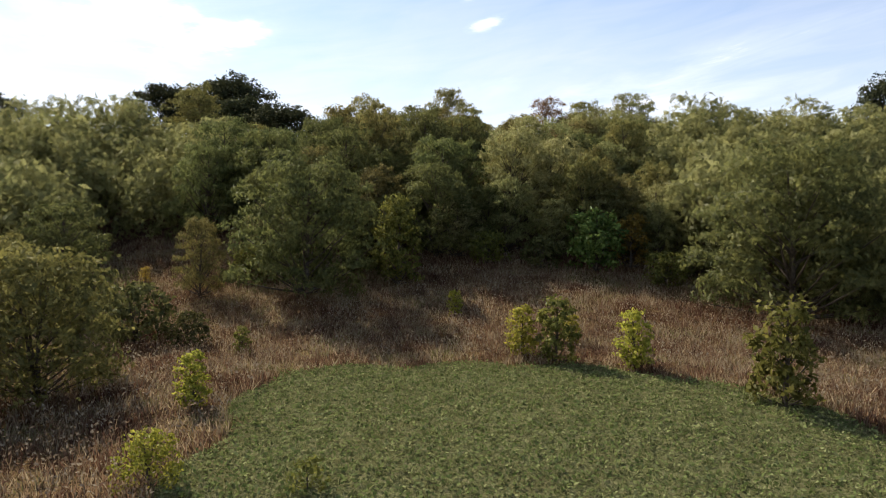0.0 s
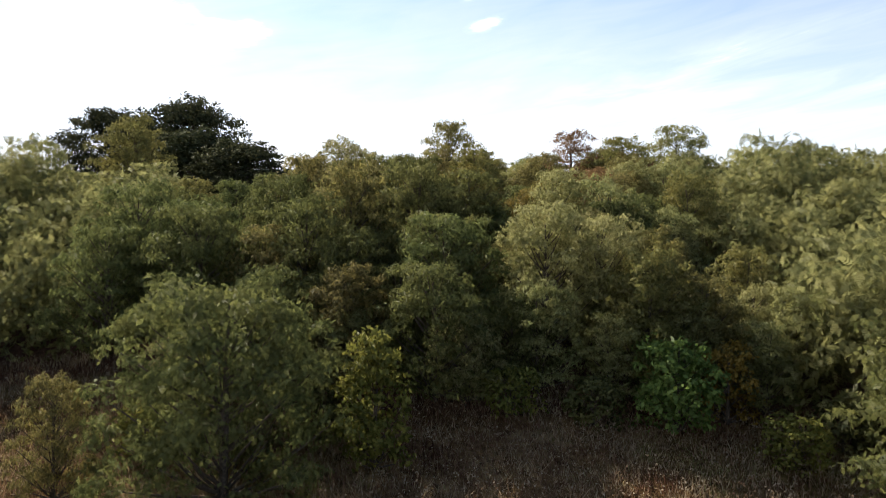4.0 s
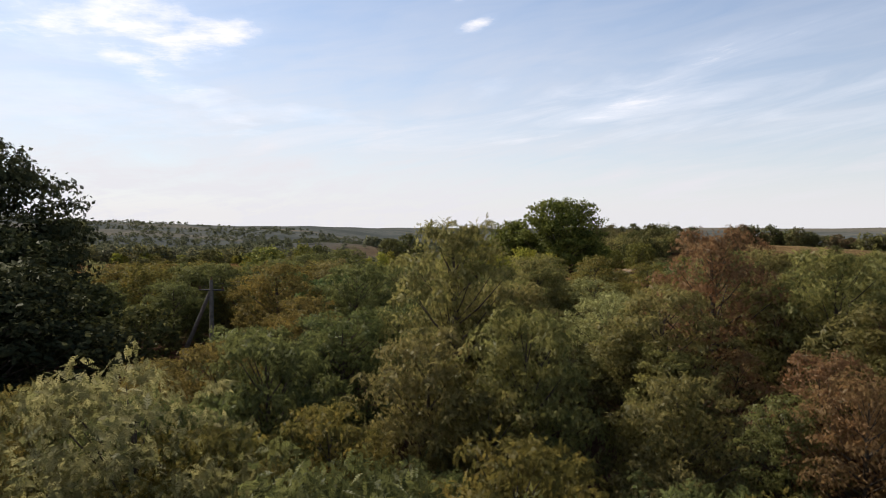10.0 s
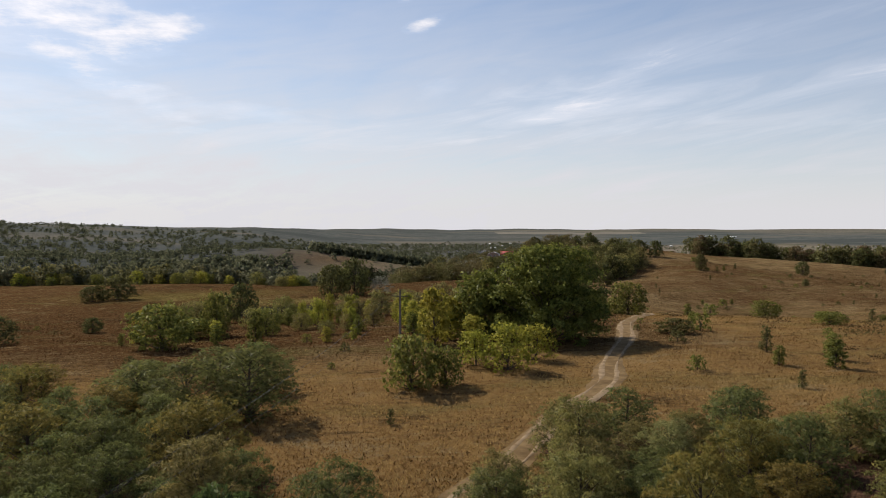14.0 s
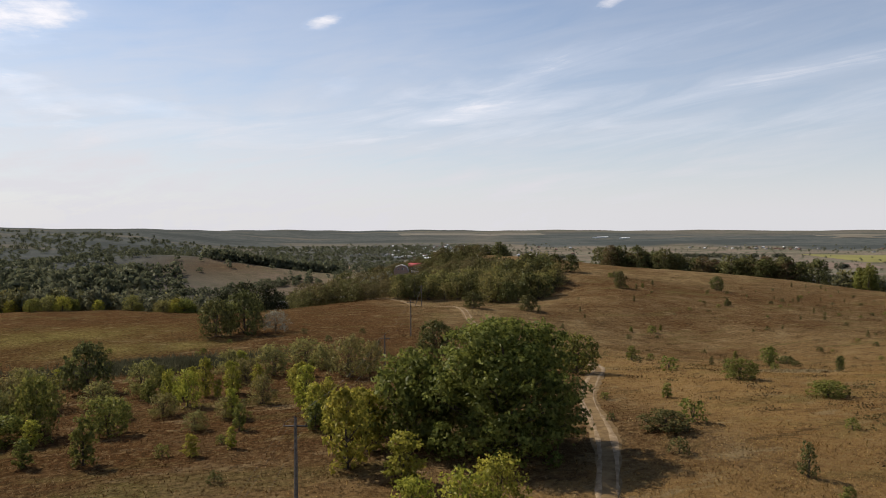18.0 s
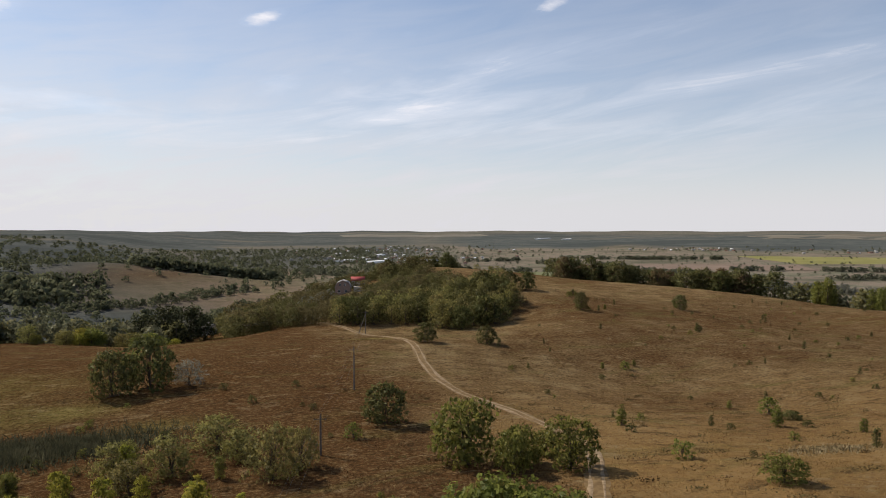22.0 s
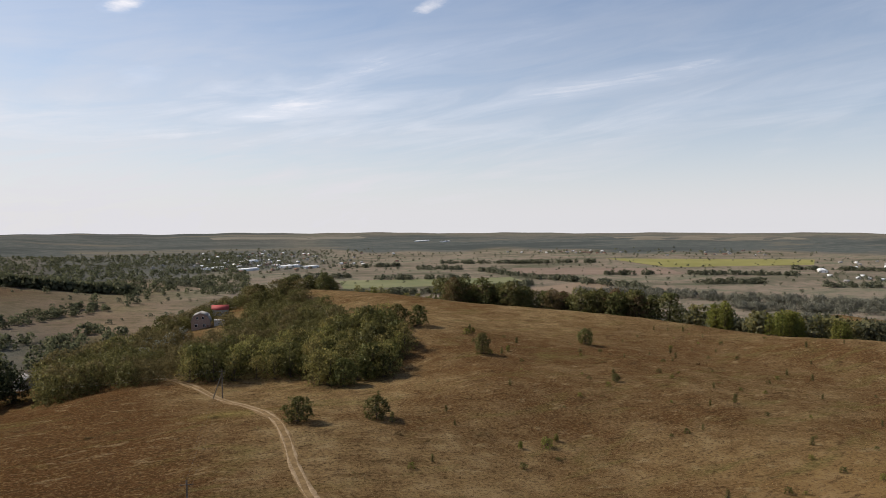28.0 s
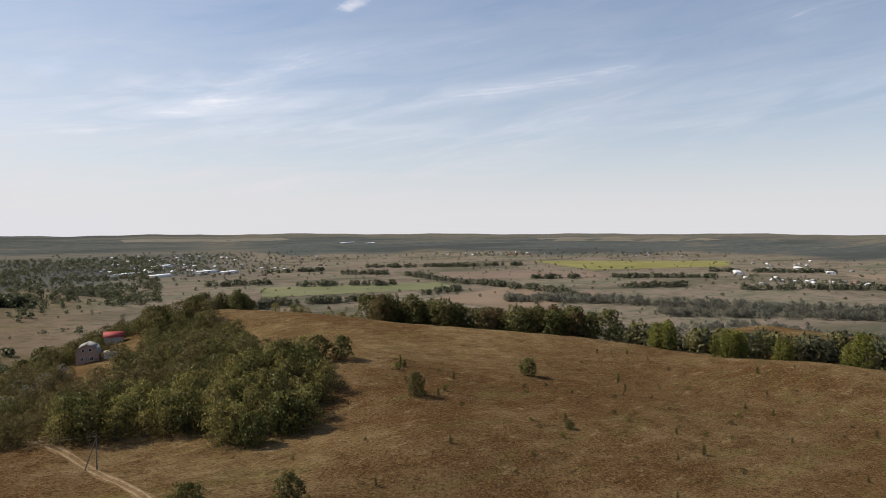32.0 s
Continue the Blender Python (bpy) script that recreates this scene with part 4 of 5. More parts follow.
for n in range(46):
    x, y = rs_hollow.uniform(-42, 14), rs_hollow.uniform(212, 276)
    tall = rs_hollow.uniform(1.6, 4.6)
    stock, sh = ((SAPLING[1], 4), (BUSH_OLIVE, 4), (SAPLING[3], 4), (BUSH_OLIVE, 4), (SAPLING[0], 4))[n % 5]
    plant("sapling", stock, x, y, tall / sh, n * 83, "young tree with thin olive leaves in the brown hollow" if n % 2 else "slender yellowing young tree in the brown hollow", "sapling", "young trees of the hollow", stretch=(1.25, 0.9)[n % 2])
plant("bush", BUSH_GREY, 2.4, 333.5, 1.5, 0, "silvery grey round bush on the meadow", "bush")
SMALL_SHRUBS = [
    (50.5, 186, 3.4), (47.4, 178.3, 2.3), (51.3, 205.4, 2.7), (56, 181, 3.3), (43.6, 168.2, 1.9), (82.8, 275.7, 3.4), (74, 246.5, 2.7),
    (116.5, 271, 3.6), (139.4, 297.7, 2.3), (124.7, 258.4, 2.6), (30.2, 276, 2.5), (123.3, 292.3, 2), (111.2, 245, 3.2), (121.4, 344.5, 2),
    (128.5, 343, 2.6), (133, 345, 2), (187, 382, 3), (52.8, 176, 3.5), (127, 284, 3.8), (57, 220, 2.2), (1.8, 164, 1.5), (-25, 216, 3.2),
    (170, 452, 2.6), (175, 455, 2.6), (167, 421, 2.6), (172, 424, 2.4),
]
for n, (x, y, h) in enumerate(SMALL_SHRUBS):
    plant("shrub", (YOUNG_PINE, SAPLING[0], LOW_GREEN, SAPLING[2])[n % 4], x, y, h / (4, 4, 2, 4)[n % 4], n * 41, "small green shrub in dry grass", "shrub", "small shrubs of the meadow")
rs = np.random.default_rng(77)
for n in range(230):
    x, y = rs.uniform(55, 330), rs.uniform(175, 470)
    if x < 60 + 0.1 * (y - 170) or (y > 400 and x < 160):
        continue
    plant("shrub", (LOW_BUSH, LOW_GREEN, YOUNG_PINE)[n % 3], x, y, rs.uniform(0.35, 0.8), n * 37, "small dark shrub scattered in dry grass", "shrub", "small shrubs of the meadow")
for n in range(60):
    x, y = rs.uniform(-70, 50), rs.uniform(175, 330)
    plant("shrub", (LOW_GREEN, LOW_BUSH)[n % 2], x, y, rs.uniform(0.35, 0.9), n * 37, "small green shrub in dry grass", "shrub", "small shrubs of the meadow")

# ---- thicket on the ridge with the two houses ----
THICKET = [(14, 478), (52, 458), (84, 447), (99, 423), (118, 421), (139, 443), (143, 470), (138, 505), (150, 560), (151, 622), (128, 655), (60, 668), (8, 645), (12, 540)]


def inside(poly, x, y):
    hit = False
    for (ax, ay), (bx, by) in zip(poly, poly[1:] + poly[:1]):
        if (ay > y) != (by > y) and x < (bx - ax) * (y - ay) / (by - ay) + ax:
            hit = not hit
    return hit


HOUSE_A, HOUSE_B = (83, 573), (105, 613)


def thicket_keep(x, y):
    for a, b in (HOUSE_A, HOUSE_B):
        if math.hypot(x - a, y - b) < 11 or (abs((x - a) - (y - b) * 0.12) < 8 and -28 < y - b < 0):
            return False
    return inside(THICKET, x, y)


THICKET_GREEN = leaf_material("thicket_leaves", (0.042, 0.050, 0.018), (0.145, 0.148, 0.052), (0.17, 0.145, 0.045), 0.4, 0.45, 0.40)
OLIVE_BROWN = leaf_material("olive_brown_leaves", (0.058, 0.053, 0.022), (0.155, 0.130, 0.055), (0.17, 0.125, 0.048), 0.5, 0.45, 0.44)
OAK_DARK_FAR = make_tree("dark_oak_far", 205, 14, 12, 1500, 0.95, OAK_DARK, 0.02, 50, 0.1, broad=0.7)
GREY_FAR = make_tree("grey_far", 206, 10, 7, 500, 0.7, GREYBUSH, 0.05, 24, 0.1)
ROB_EDGE = [make_tree("robinia_edge", 47 + i, 10, 8, 800, 0.8, (ROBINIA, DARKBUSH)[i], 0.0, 24, 0.4, lump=1.5, broad=0.6, shell=0.65) for i in range(2)]
rest = []
for x, y, a, b in scatter(-70, 160, 415, 660, 6.6, 2.4, 9, thicket_keep):
    front = y < 475 + 0.2 * abs(x - 90)
    if front and (x > 60):
        plant("robinia_tree", ROB_EDGE[int(a * 1.99)], x, y, 0.85 + 0.45 * b, a * 700, "bushy green robinia tree at the edge of a thicket", group="trees of the thicket")
    else:
        low = min([abs((x - hx) - (y - hy) * 0.18) for hx, hy in (HOUSE_A, HOUSE_B) if -70 < y - hy < 0] + [99]) if y < 612 and x < 125 and y > 500 else 99
        rest.append((int(a * 2.99), x, y, (0.62 + 0.3 * b + (0.35 if a > 0.9 else 0) + (0.25 if x < 45 else 0)) * (0.5 if low < 9 else 1), a * 9))
rust_side = [p for p in rest if (48 < p[1] + 9 * math.sin(p[2] * 0.11) < 92 and p[2] < 570) or p[4] > 8.2]
joined("thicket", ROB_THIN, [p for p in rest if p not in rust_side], "dense green thicket of robinia covering the ridge", "thicket", THICKET_GREEN)
joined("thicket", ROB_THIN, rust_side, "olive-brown part of the thicket turning with autumn", "thicket", OLIVE_BROWN)
for x, y, h in ((133, 470, 14), (126, 447, 13), (138, 452, 10), (150, 478, 10), (115, 424, 12), (103, 420, 9.5), (158, 474, 9), (68, 596, 13), (124, 622, 12), (60, 602, 12)):
    plant("dark_tree", BUSH_DARK, x, y, h / 5.2, x * 7, "dark green tree standing at the thicket's edge", "tree", "dark trees of the thicket", stretch=1.3)
for n, (x, y, h, w) in enumerate(((-14, 512, 19, 16), (-2, 516, 18, 15), (-24, 518, 15, 13), (-8, 506, 12, 12), (4, 512, 13, 11))):
    plant("oak_tree", OAK_DARK_FAR, x, y, w / 12, n * 80, "broad dark oak tree where the meadow falls to the valley", stretch=(h / 14) / (w / 12), group="oaks below the meadow")
for n, (x, y, h) in enumerate(((50, 506, 8), (56, 512, 9), (44, 512, 7), (62, 524, 9), (54, 530, 8), (70, 540, 8), (40, 520, 8))):
    plant("bare_tree", GREY_FAR, x, y, h / 10, n * 55, "half-bare grey tree in the thicket", "tree", "half-bare trees of the thicket")

# ---- woods beyond the ridge and down in the valley ----
WOOD_FAR = [make_tree("far_oak", 201 + i, 14, 12, 320, 1.9, (OAK, DARKBUSH, OAK)[i], 0.0, 14, 0.1, lump=1.7, broad=0.8, shell=0.7, stir=0.15) for i in range(3)]
WOOD_NEAR = [make_tree("slope_oak", 231 + i, 14, 11, 1500, 0.85, (OAK_LATE, DARKBUSH, OAK_LATE, BROWN)[i], 0.0, 34, 0.1, lump=1.25, broad=0.75, shell=0.6, stir=0.25) for i in range(4)]
BIRCH = [make_tree("edge_birch", 241 + i, 10, 4.6, 900, 0.6, GREEN, 0.0, 30, -0.5, 0.85, lump=1.5, broad=0.6, stir=0.25) for i in range(2)]
WOOD_PALE = [make_tree("far_willow", 211 + i, 10, 10, 220, 1.7, (GREYBUSH, ROBINIA_SILVER)[i], 0.04, 18, 0.2) for i in range(2)]
BELT = [make_tree("belt_tree", 221 + i, 9, 9, 56, 2.6, (DARKBUSH, ROBINIA)[i], 0.0, 7, 0.1, lump=2.1, broad=0.9, shell=0.75, stir=0.12) for i in range(2)]


def strip(points, width, gap, seed, stock_n, lo, hi):
    """Places along a bent line."""
    r = np.random.default_rng(seed)
    out = []
    for (ax, ay), (bx, by) in zip(points, points[1:]):
        n = max(1, int(math.hypot(bx - ax, by - ay) * max(1, width / gap) / gap))
        for _ in range(n):
            f, o = r.random(), r.uniform(-0.5, 0.5) * width
            d = math.hypot(bx - ax, by - ay)
            out.append((int(r.integers(stock_n)), ax + (bx - ax) * f - (by - ay) / d * o, ay + (by - ay) * f + (bx - ax) / d * o, r.uniform(lo, hi), r.uniform(0, 6)))
    return out


for k, x, y, s, a in strip([(125, 668), (160, 680), (192, 662)], 20, 8.5, 4, 3, 0.75, 1.0) + strip([(243, 612), (258, 592), (290, 564), (322, 537), (352, 507)], 26, 8.0, 5, 4, 1.05, 1.5):
    plant("oak_tree", WOOD_NEAR[k], x, y, s, a * 57, "dark green oak in a wood below the ridge" if k < 3 else "oak turning brown in a wood below the ridge", "tree", "oaks of the wood below the ridge")
for k, x, y, s, a in strip([(200, 655), (222, 636), (238, 618)], 12, 7, 44, 3, 0.5, 0.75):
    plant("birch_tree", ROB_THIN[k], x, y, s, a * 57, "small yellow-green birch below the ridge", "tree", "birches at the meadow's edge")
rw = np.random.default_rng(64)
for x, y, h, w in ((341, 458, 15, 15), (347, 463, 13, 12), (336, 461, 13, 10), (344, 424, 13, 12), (350, 428, 14, 12), (338, 421, 12, 9), (362, 372, 15, 14), (372, 380, 14, 14), (384, 366, 14, 13), (370, 440, 12, 12), (380, 420, 13, 12)):
    for k in range(5):
        u, v = rw.normal() * w * 0.3, rw.normal() * w * 0.3
        plant("birch_tree", BIRCH[k % 2], x + u, y + v, h * rw.uniform(0.75, 1.05) / 10, rw.uniform(0, 360), "slender green young birch at the meadow's edge", "tree", "birches at the meadow's edge")
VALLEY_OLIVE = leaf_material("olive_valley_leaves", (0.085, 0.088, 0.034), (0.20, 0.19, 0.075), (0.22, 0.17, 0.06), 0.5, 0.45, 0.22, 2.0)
below = strip([(355, 505), (390, 470), (430, 430), (450, 380)], 40, 9, 6, 3, 0.7, 1.1) + strip([(-10, 520), (-60, 500), (-130, 480), (-220, 470)], 50, 7.5, 8, 3, 0.45, 0.85) + strip([(-30, 600), (-120, 640), (-260, 650)], 120, 12, 12, 3, 0.4, 0.9)
joined("valley_wood", WOOD_FAR, [p for n, p in enumerate(below) if n % 3], "mixed dark green wood filling the valley below the meadow", "wood", VALLEY)
joined("valley_wood", WOOD_FAR, [p for n, p in enumerate(below) if not n % 3], "yellowing olive trees in the wood below the meadow", "wood", VALLEY_OLIVE)
for k, x, y, s, a in strip([(-170, 452), (-90, 458), (-30, 470), (4, 486)], 14, 7.5, 71, 3, 0.9, 1.7):
    plant("bush", (BUSH_OLIVE, BUSH_GREEN, BUSH_LIME)[k], x, y, s, a * 57, "olive-green bush along the far edge of the meadow", "bush", "bushes along the meadow's far edge", stretch=1.05)
joined("river_willows", WOOD_PALE, strip([(700, 1010), (792, 927), (870, 789), (924, 700), (1010, 590)], 40, 9, 15, 2, 0.8, 1.4) + strip([(760, 780), (850, 690), (944, 596), (1000, 500)], 36, 9, 16, 2, 0.8, 1.3) + strip([(520, 760), (600, 700), (690, 600), (760, 480)], 50, 12, 17, 2, 0.6, 1.1), "pale grey-green willow belt along the river plain", "wood")
BELTS = [
    [(534, 1404), (644, 1368), (700, 1330)], [(740, 1630), (829, 1567)], [(849, 1512), (823, 1317), (851, 1091), (820, 952)], [(1169, 1209), (1260, 1150), (1350, 1082)],
    [(300, 1120), (420, 1150), (560, 1120)], [(900, 1800), (1100, 1700), (1300, 1650)], [(1000, 1300), (1100, 1240)], [(600, 1750), (760, 1760)], [(1150, 900), (1250, 840), (1400, 700)],
    [(1500, 1200), (1700, 1000)], [(400, 1500), (520, 1480)], [(1000, 1050), (1120, 1000)], [(180, 1500), (230, 1390)], [(650, 1150), (740, 1180)],
]
belts = []
for n, b in enumerate(BELTS):
    belts += strip(b, 26, 9, 30 + n, 2, 0.6, 1.3)
rb = np.random.default_rng(50)
for n in range(1200):
    a, d = radians(rb.uniform(-6, 72)), rb.uniform(750, 2500)
    belts.append((int(rb.integers(2)), 38 + d * math.sin(a), 236 + d * math.cos(a), rb.uniform(0.2, 0.62), rb.uniform(0, 6)))
joined("tree_belts", BELT, belts, "scattered tree belts and bushes on the river plain", "wood", HAZED_PLAIN_LEAVES)
hills = strip([(-95, 1245), (10, 1285), (110, 1290)], 40, 7, 61, 2, 1.2, 1.9) + strip([(-330, 1010), (-200, 1025), (-110, 1040)], 110, 12, 62, 2, 1.0, 1.9)
hills += strip([(-150, 930), (-60, 985), (-15, 1030), (60, 1110)], 34, 9, 64, 2, 0.5, 1.0) + strip([(-40, 700), (40, 740), (120, 800)], 60, 12, 65, 2, 0.6, 1.0)
for n in range(6200):
    a, d = radians(rb.uniform(-42, 13)), 560 + 1900 * rb.random() ** 1.2
    x, y = 20 + d * math.sin(a), 180 + d * math.cos(a)
    if noise.noise(Vector((x * 0.006, y * 0.006, 3))) < -0.22 or (x > -20 and y < 660) or (-190 < x < 260 and 960 < y < 1260 and rb.random() < 0.95) or (d < 900 and rb.random() < 0.5):
        continue
    hills.append((int(rb.integers(2)), x, y, rb.uniform(0.5, 1.25), rb.uniform(0, 6)))
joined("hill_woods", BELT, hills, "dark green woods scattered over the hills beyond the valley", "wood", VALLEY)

# ---- houses ----
BRICK = plain_material("weathered_brick", (0.22, 0.15, 0.12), (0.36, 0.27, 0.22), 2.5)
PLASTER = plain_material("pale_plaster", (0.30, 0.29, 0.27), (0.42, 0.41, 0.385), 0.8)
ASBESTOS = plain_material("grey_roof_sheet", (0.21, 0.20, 0.19), (0.33, 0.31, 0.29), 1.5)
REDROOF = plain_material("red_roof_sheet", (0.27, 0.052, 0.05), (0.34, 0.085, 0.078), 1.0, 0.6)
RUSTROOF = plain_material("rust_roof", (0.15, 0.085, 0.06), (0.22, 0.135, 0.10), 1.0)
WHITE = plain_material("white_sheet", (0.62, 0.62, 0.61), (0.76, 0.76, 0.75), 0.3, 0.6)
GLASS = plain_material("dark_window_glass", (0.015, 0.018, 0.02), (0.03, 0.035, 0.04), 1.0, 0.08)
FRAME = plain_material("window_frame_paint", (0.6, 0.6, 0.58), (0.75, 0.74, 0.72), 2.0)


def box(x0, x1, y0, y1, z0, z1):
    V = [(x, y, z) for x in (x0, x1) for y in (y0, y1) for z in (z0, z1)]
    F = [(0, 1, 3, 2), (4, 6, 7, 5), (0, 4, 5, 1), (2, 3, 7, 6), (0, 2, 6, 4), (1, 5, 7, 3)]
    return np.array(V, float), np.array(F)


def many(boxes):
    V, F, n = [], [], 0
    for b in boxes:
        v, f = box(*b)
        V.append(v), F.append(f + n)
        n += len(v)
    return np.concatenate(V), np.concatenate(F)


def gable_shell(profile, y0, y1):
    """A wall block whose front outline is the profile of (x, z), closed at both ends."""
    n = len(profile)
    V = [(x, y, z) for y in (y0, y1) for x, z in profile]
    me = bpy.data.meshes.new("shell")
    F = [tuple(range(n)), tuple(range(2 * n - 1, n - 1, -1))] + [(i, i + n, (i + 1) % n + n, (i + 1) % n) for i in range(n)]
    me.from_pydata(V, [], F)
    return me


def roof_sheets(outline, y0, y1, thick):
    V, F = [], []
    for (ax, az), (bx, bz) in zip(outline, outline[1:]):
        d = math.hypot(bx - ax, bz - az)
        nx, nz = -(bz - az) / d * thick, (bx - ax) / d * thick
        k = len(V)
        V += [(ax, y0, az), (bx, y0, bz), (bx, y1, bz), (ax, y1, az), (ax + nx, y0, az + nz), (bx + nx, y0, bz + nz), (bx + nx, y1, bz + nz), (ax + nx, y1, az + nz)]
        F += [(k, k + 1, k + 2, k + 3), (k + 7, k + 6, k + 5, k + 4), (k, k + 4, k + 5, k + 1), (k + 1, k + 5, k + 6, k + 2), (k + 2, k + 6, k + 7, k + 3), (k + 3, k + 7, k + 4, k)]
    return mesh_of("roof", V, F)


def house(kind, x, y, rz, profile, roof, depth, wall_mat, roof_mat, windows, label, door=None):
    ob = new(kind)
    wall = gable_shell(profile, 0, depth)
    wall.materials.append(wall_mat)
    part("wall", wall, ob)
    me = roof_sheets(roof, -0.5, depth + 0.5, 0.12)
    me.materials.append(roof_mat)
    part("roof", me, ob)
    for wx, wz, ww, wh in windows:
        v, f = many([(wx - ww / 2 - 0.1, wx + ww / 2 + 0.1, -0.06, 0.02, wz - 0.1, wz), (wx - ww / 2 - 0.1, wx + ww / 2 + 0.1, -0.06, 0.02, wz + wh, wz + wh + 0.1), (wx - ww / 2 - 0.1, wx - ww / 2, -0.06, 0.02, wz, wz + wh), (wx + ww / 2, wx + ww / 2 + 0.1, -0.06, 0.02, wz, wz + wh), (wx - 0.04, wx + 0.04, -0.05, 0.02, wz, wz + wh)])
        win = part("window", mesh_of("window", v, f, FRAME), ob)
        v, f = box(wx - ww / 2, wx + ww / 2, -0.02, 0.02, wz, wz + wh)
        part("pane", mesh_of("pane", v, f, GLASS), win)
    if door:
        v, f = box(door[0] - 0.5, door[0] + 0.5, -0.05, 0.03, 0, 2.05)
        part("door", mesh_of("door", v, f, RUSTROOF), ob, "brown wooden door")
    ob.matrix_world = pose(x, y, level(x, y) - 0.2, 0, 0, rz)
    return tagged(ob, label, "house")


house("house", HOUSE_A[0], HOUSE_A[1], -14, [(-4.6, -1), (4.6, -1), (4.6, 4.2), (3.4, 6.8), (0, 8.2), (-3.4, 6.8), (-4.6, 4.2)], [(-5.0, 3.6), (-3.5, 6.95), (0, 8.35), (3.5, 6.95), (5.0, 3.6)], 9.5, BRICK, ASBESTOS,
      [(-1.6, 5.2, 0.9, 1.2), (1.2, 5.2, 0.9, 1.2), (-2.2, 1.3, 1.2, 1.3), (1.8, 1.3, 1.2, 1.3)], "unfinished brick house with grey gambrel roof among trees", (3.4, 0))
house("house", HOUSE_B[0], HOUSE_B[1], 76, [(-3.2, -1), (3.2, -1), (3.2, 3.0), (0, 5.0), (-3.2, 3.0)], [(-3.7, 2.7), (0, 5.15), (3.7, 2.7)], 8.6, PLASTER, REDROOF, [(-1.4, 1.2, 1.0, 1.2), (1.4, 1.2, 1.0, 1.2)], "white plastered house with bright red sheet roof")
house("shed", 92, 571, -14, [(-2.6, -1), (2.6, -1), (2.6, 2.3), (-2.6, 3.0)], [(-2.8, 3.05), (2.8, 2.3)], 4, PLASTER, ASBESTOS, [(0, 1.0, 0.8, 0.8)], "small pale shed with sloping roof beside a house")
house("house", 9, 545, 20, [(-4, -1), (4, -1), (4, 3), (0, 5.4), (-4, 3)], [(-4.5, 2.7), (0, 5.5), (4.5, 2.7)], 9, PLASTER, ASBESTOS, [(-1.8, 1, 1, 1.2), (1.8, 1, 1, 1.2)], "pale house half hidden by trees below the meadow")
house("house", 58, 640, 40, [(-4, -1), (4, -1), (4, 3), (0, 5.4), (-4, 3)], [(-4.5, 2.7), (0, 5.5), (4.5, 2.7)], 9, BRICK, ASBESTOS, [(-1.8, 1, 1, 1.2), (1.8, 1, 1, 1.2)], "grey roofed house half hidden by trees")
PITCH = [(-4.5, -1), (4.5, -1), (4.5, 3.2), (0, 6.4), (-4.5, 3.2)], [(-5.1, 2.8), (0, 6.55), (5.1, 2.8)]
STOCK = [house("house", 400, 1900 + 30 * i, 20 * i, PITCH[0], PITCH[1], 11, (PLASTER, BRICK, PLASTER)[i], (ASBESTOS, RUSTROOF, WHITE)[i], [(-2, 1, 1.2, 1.3), (2, 1, 1.2, 1.3)], ("pale village house with grey roof", "brick village house with rusty roof", "white village house with pale sheet roof")[i]) for i in range(3)]
for ob in STOCK:
    tagged(ob, group="village houses")
rv = np.random.default_rng(90)
among = []
for cx, cy, sx, sy, n in ((430, 2050, 230, 300, 330), (620, 2500, 320, 300, 330), (1714, 2200, 200, 160, 90), (1390, 890, 80, 120, 60), (2150, 1900, 260, 220, 70), (200, 2300, 260, 300, 240)):
    for _ in range(n):
        among.append((int(rv.integers(2)), cx + rv.normal() * sx * 0.7, cy + rv.normal() * sy * 0.7, rv.uniform(0.4, 0.95), rv.uniform(0, 6)))
joined("village_trees", BELT, among, "garden trees standing among village houses", "wood", HAZED_PLAIN_LEAVES)
for cx, cy, sx, sy, n in ((430, 2050, 210, 280, 90), (620, 2500, 280, 280, 50), (1714, 2200, 170, 140, 26), (1390, 890, 70, 110, 18), (2150, 1900, 250, 200, 18), (1900, 1250, 200, 200, 12)):
    for _ in range(n):
        x, y = cx + rv.normal() * sx * 0.6, cy + rv.normal() * sy * 0.6
        copy_thing(STOCK[int(rv.integers(3))], pose(x, y, level(x, y) - 0.3, 0, 0, rv.uniform(0, 360)) @ Matrix.Diagonal((0.8, 0.8, 0.8, 1)))
SHED_P = [(-9, -1), (9, -1), (9, 4), (0, 6), (-9, 4)], [(-9.5, 3.9), (0, 6.1), (9.5, 3.9)]
for x, y, rz, d in ((306, 1850, 56, 70), (360, 1770, 56, 60), (476, 1840, 58, 62), (452, 2120, 55, 50), (1476, 1110, 54, 82), (1700, 1060, 54, 60), (1745, 1108, 54, 60), (1650, 990, 60, 50), (1600, 3350, 55, 150), (1720, 3290, 55, 90), (520, 1800, 58, 50)):
    house("long_shed", x, y, -rz, SHED_P[0], SHED_P[1], d, WHITE, WHITE, [(-4, 1.5, 2, 1.4), (4, 1.5, 2, 1.4)], "long low farm building with white roof on the plain")

# ---- dirt track ----
TRACK = [(2, 139), (9, 150), (15, 160), (25, 174), (29.5, 185), (38, 202), (46, 223), (56, 241), (63, 254), (67, 272), (67, 289), (63.5, 306), (61.8, 322), (63.5, 342), (67, 362), (69.5, 385), (68, 407), (62, 440), (54, 465), (40, 490)]
SAND = plain_material("bare_sand", (0.155, 0.105, 0.058), (0.29, 0.215, 0.135), 0.9, 0.95, relief=0.06)
VERGE = plain_material("worn_verge", (0.105, 0.066, 0.030), (0.20, 0.135, 0.066), 0.6, 0.95, relief=0.08)


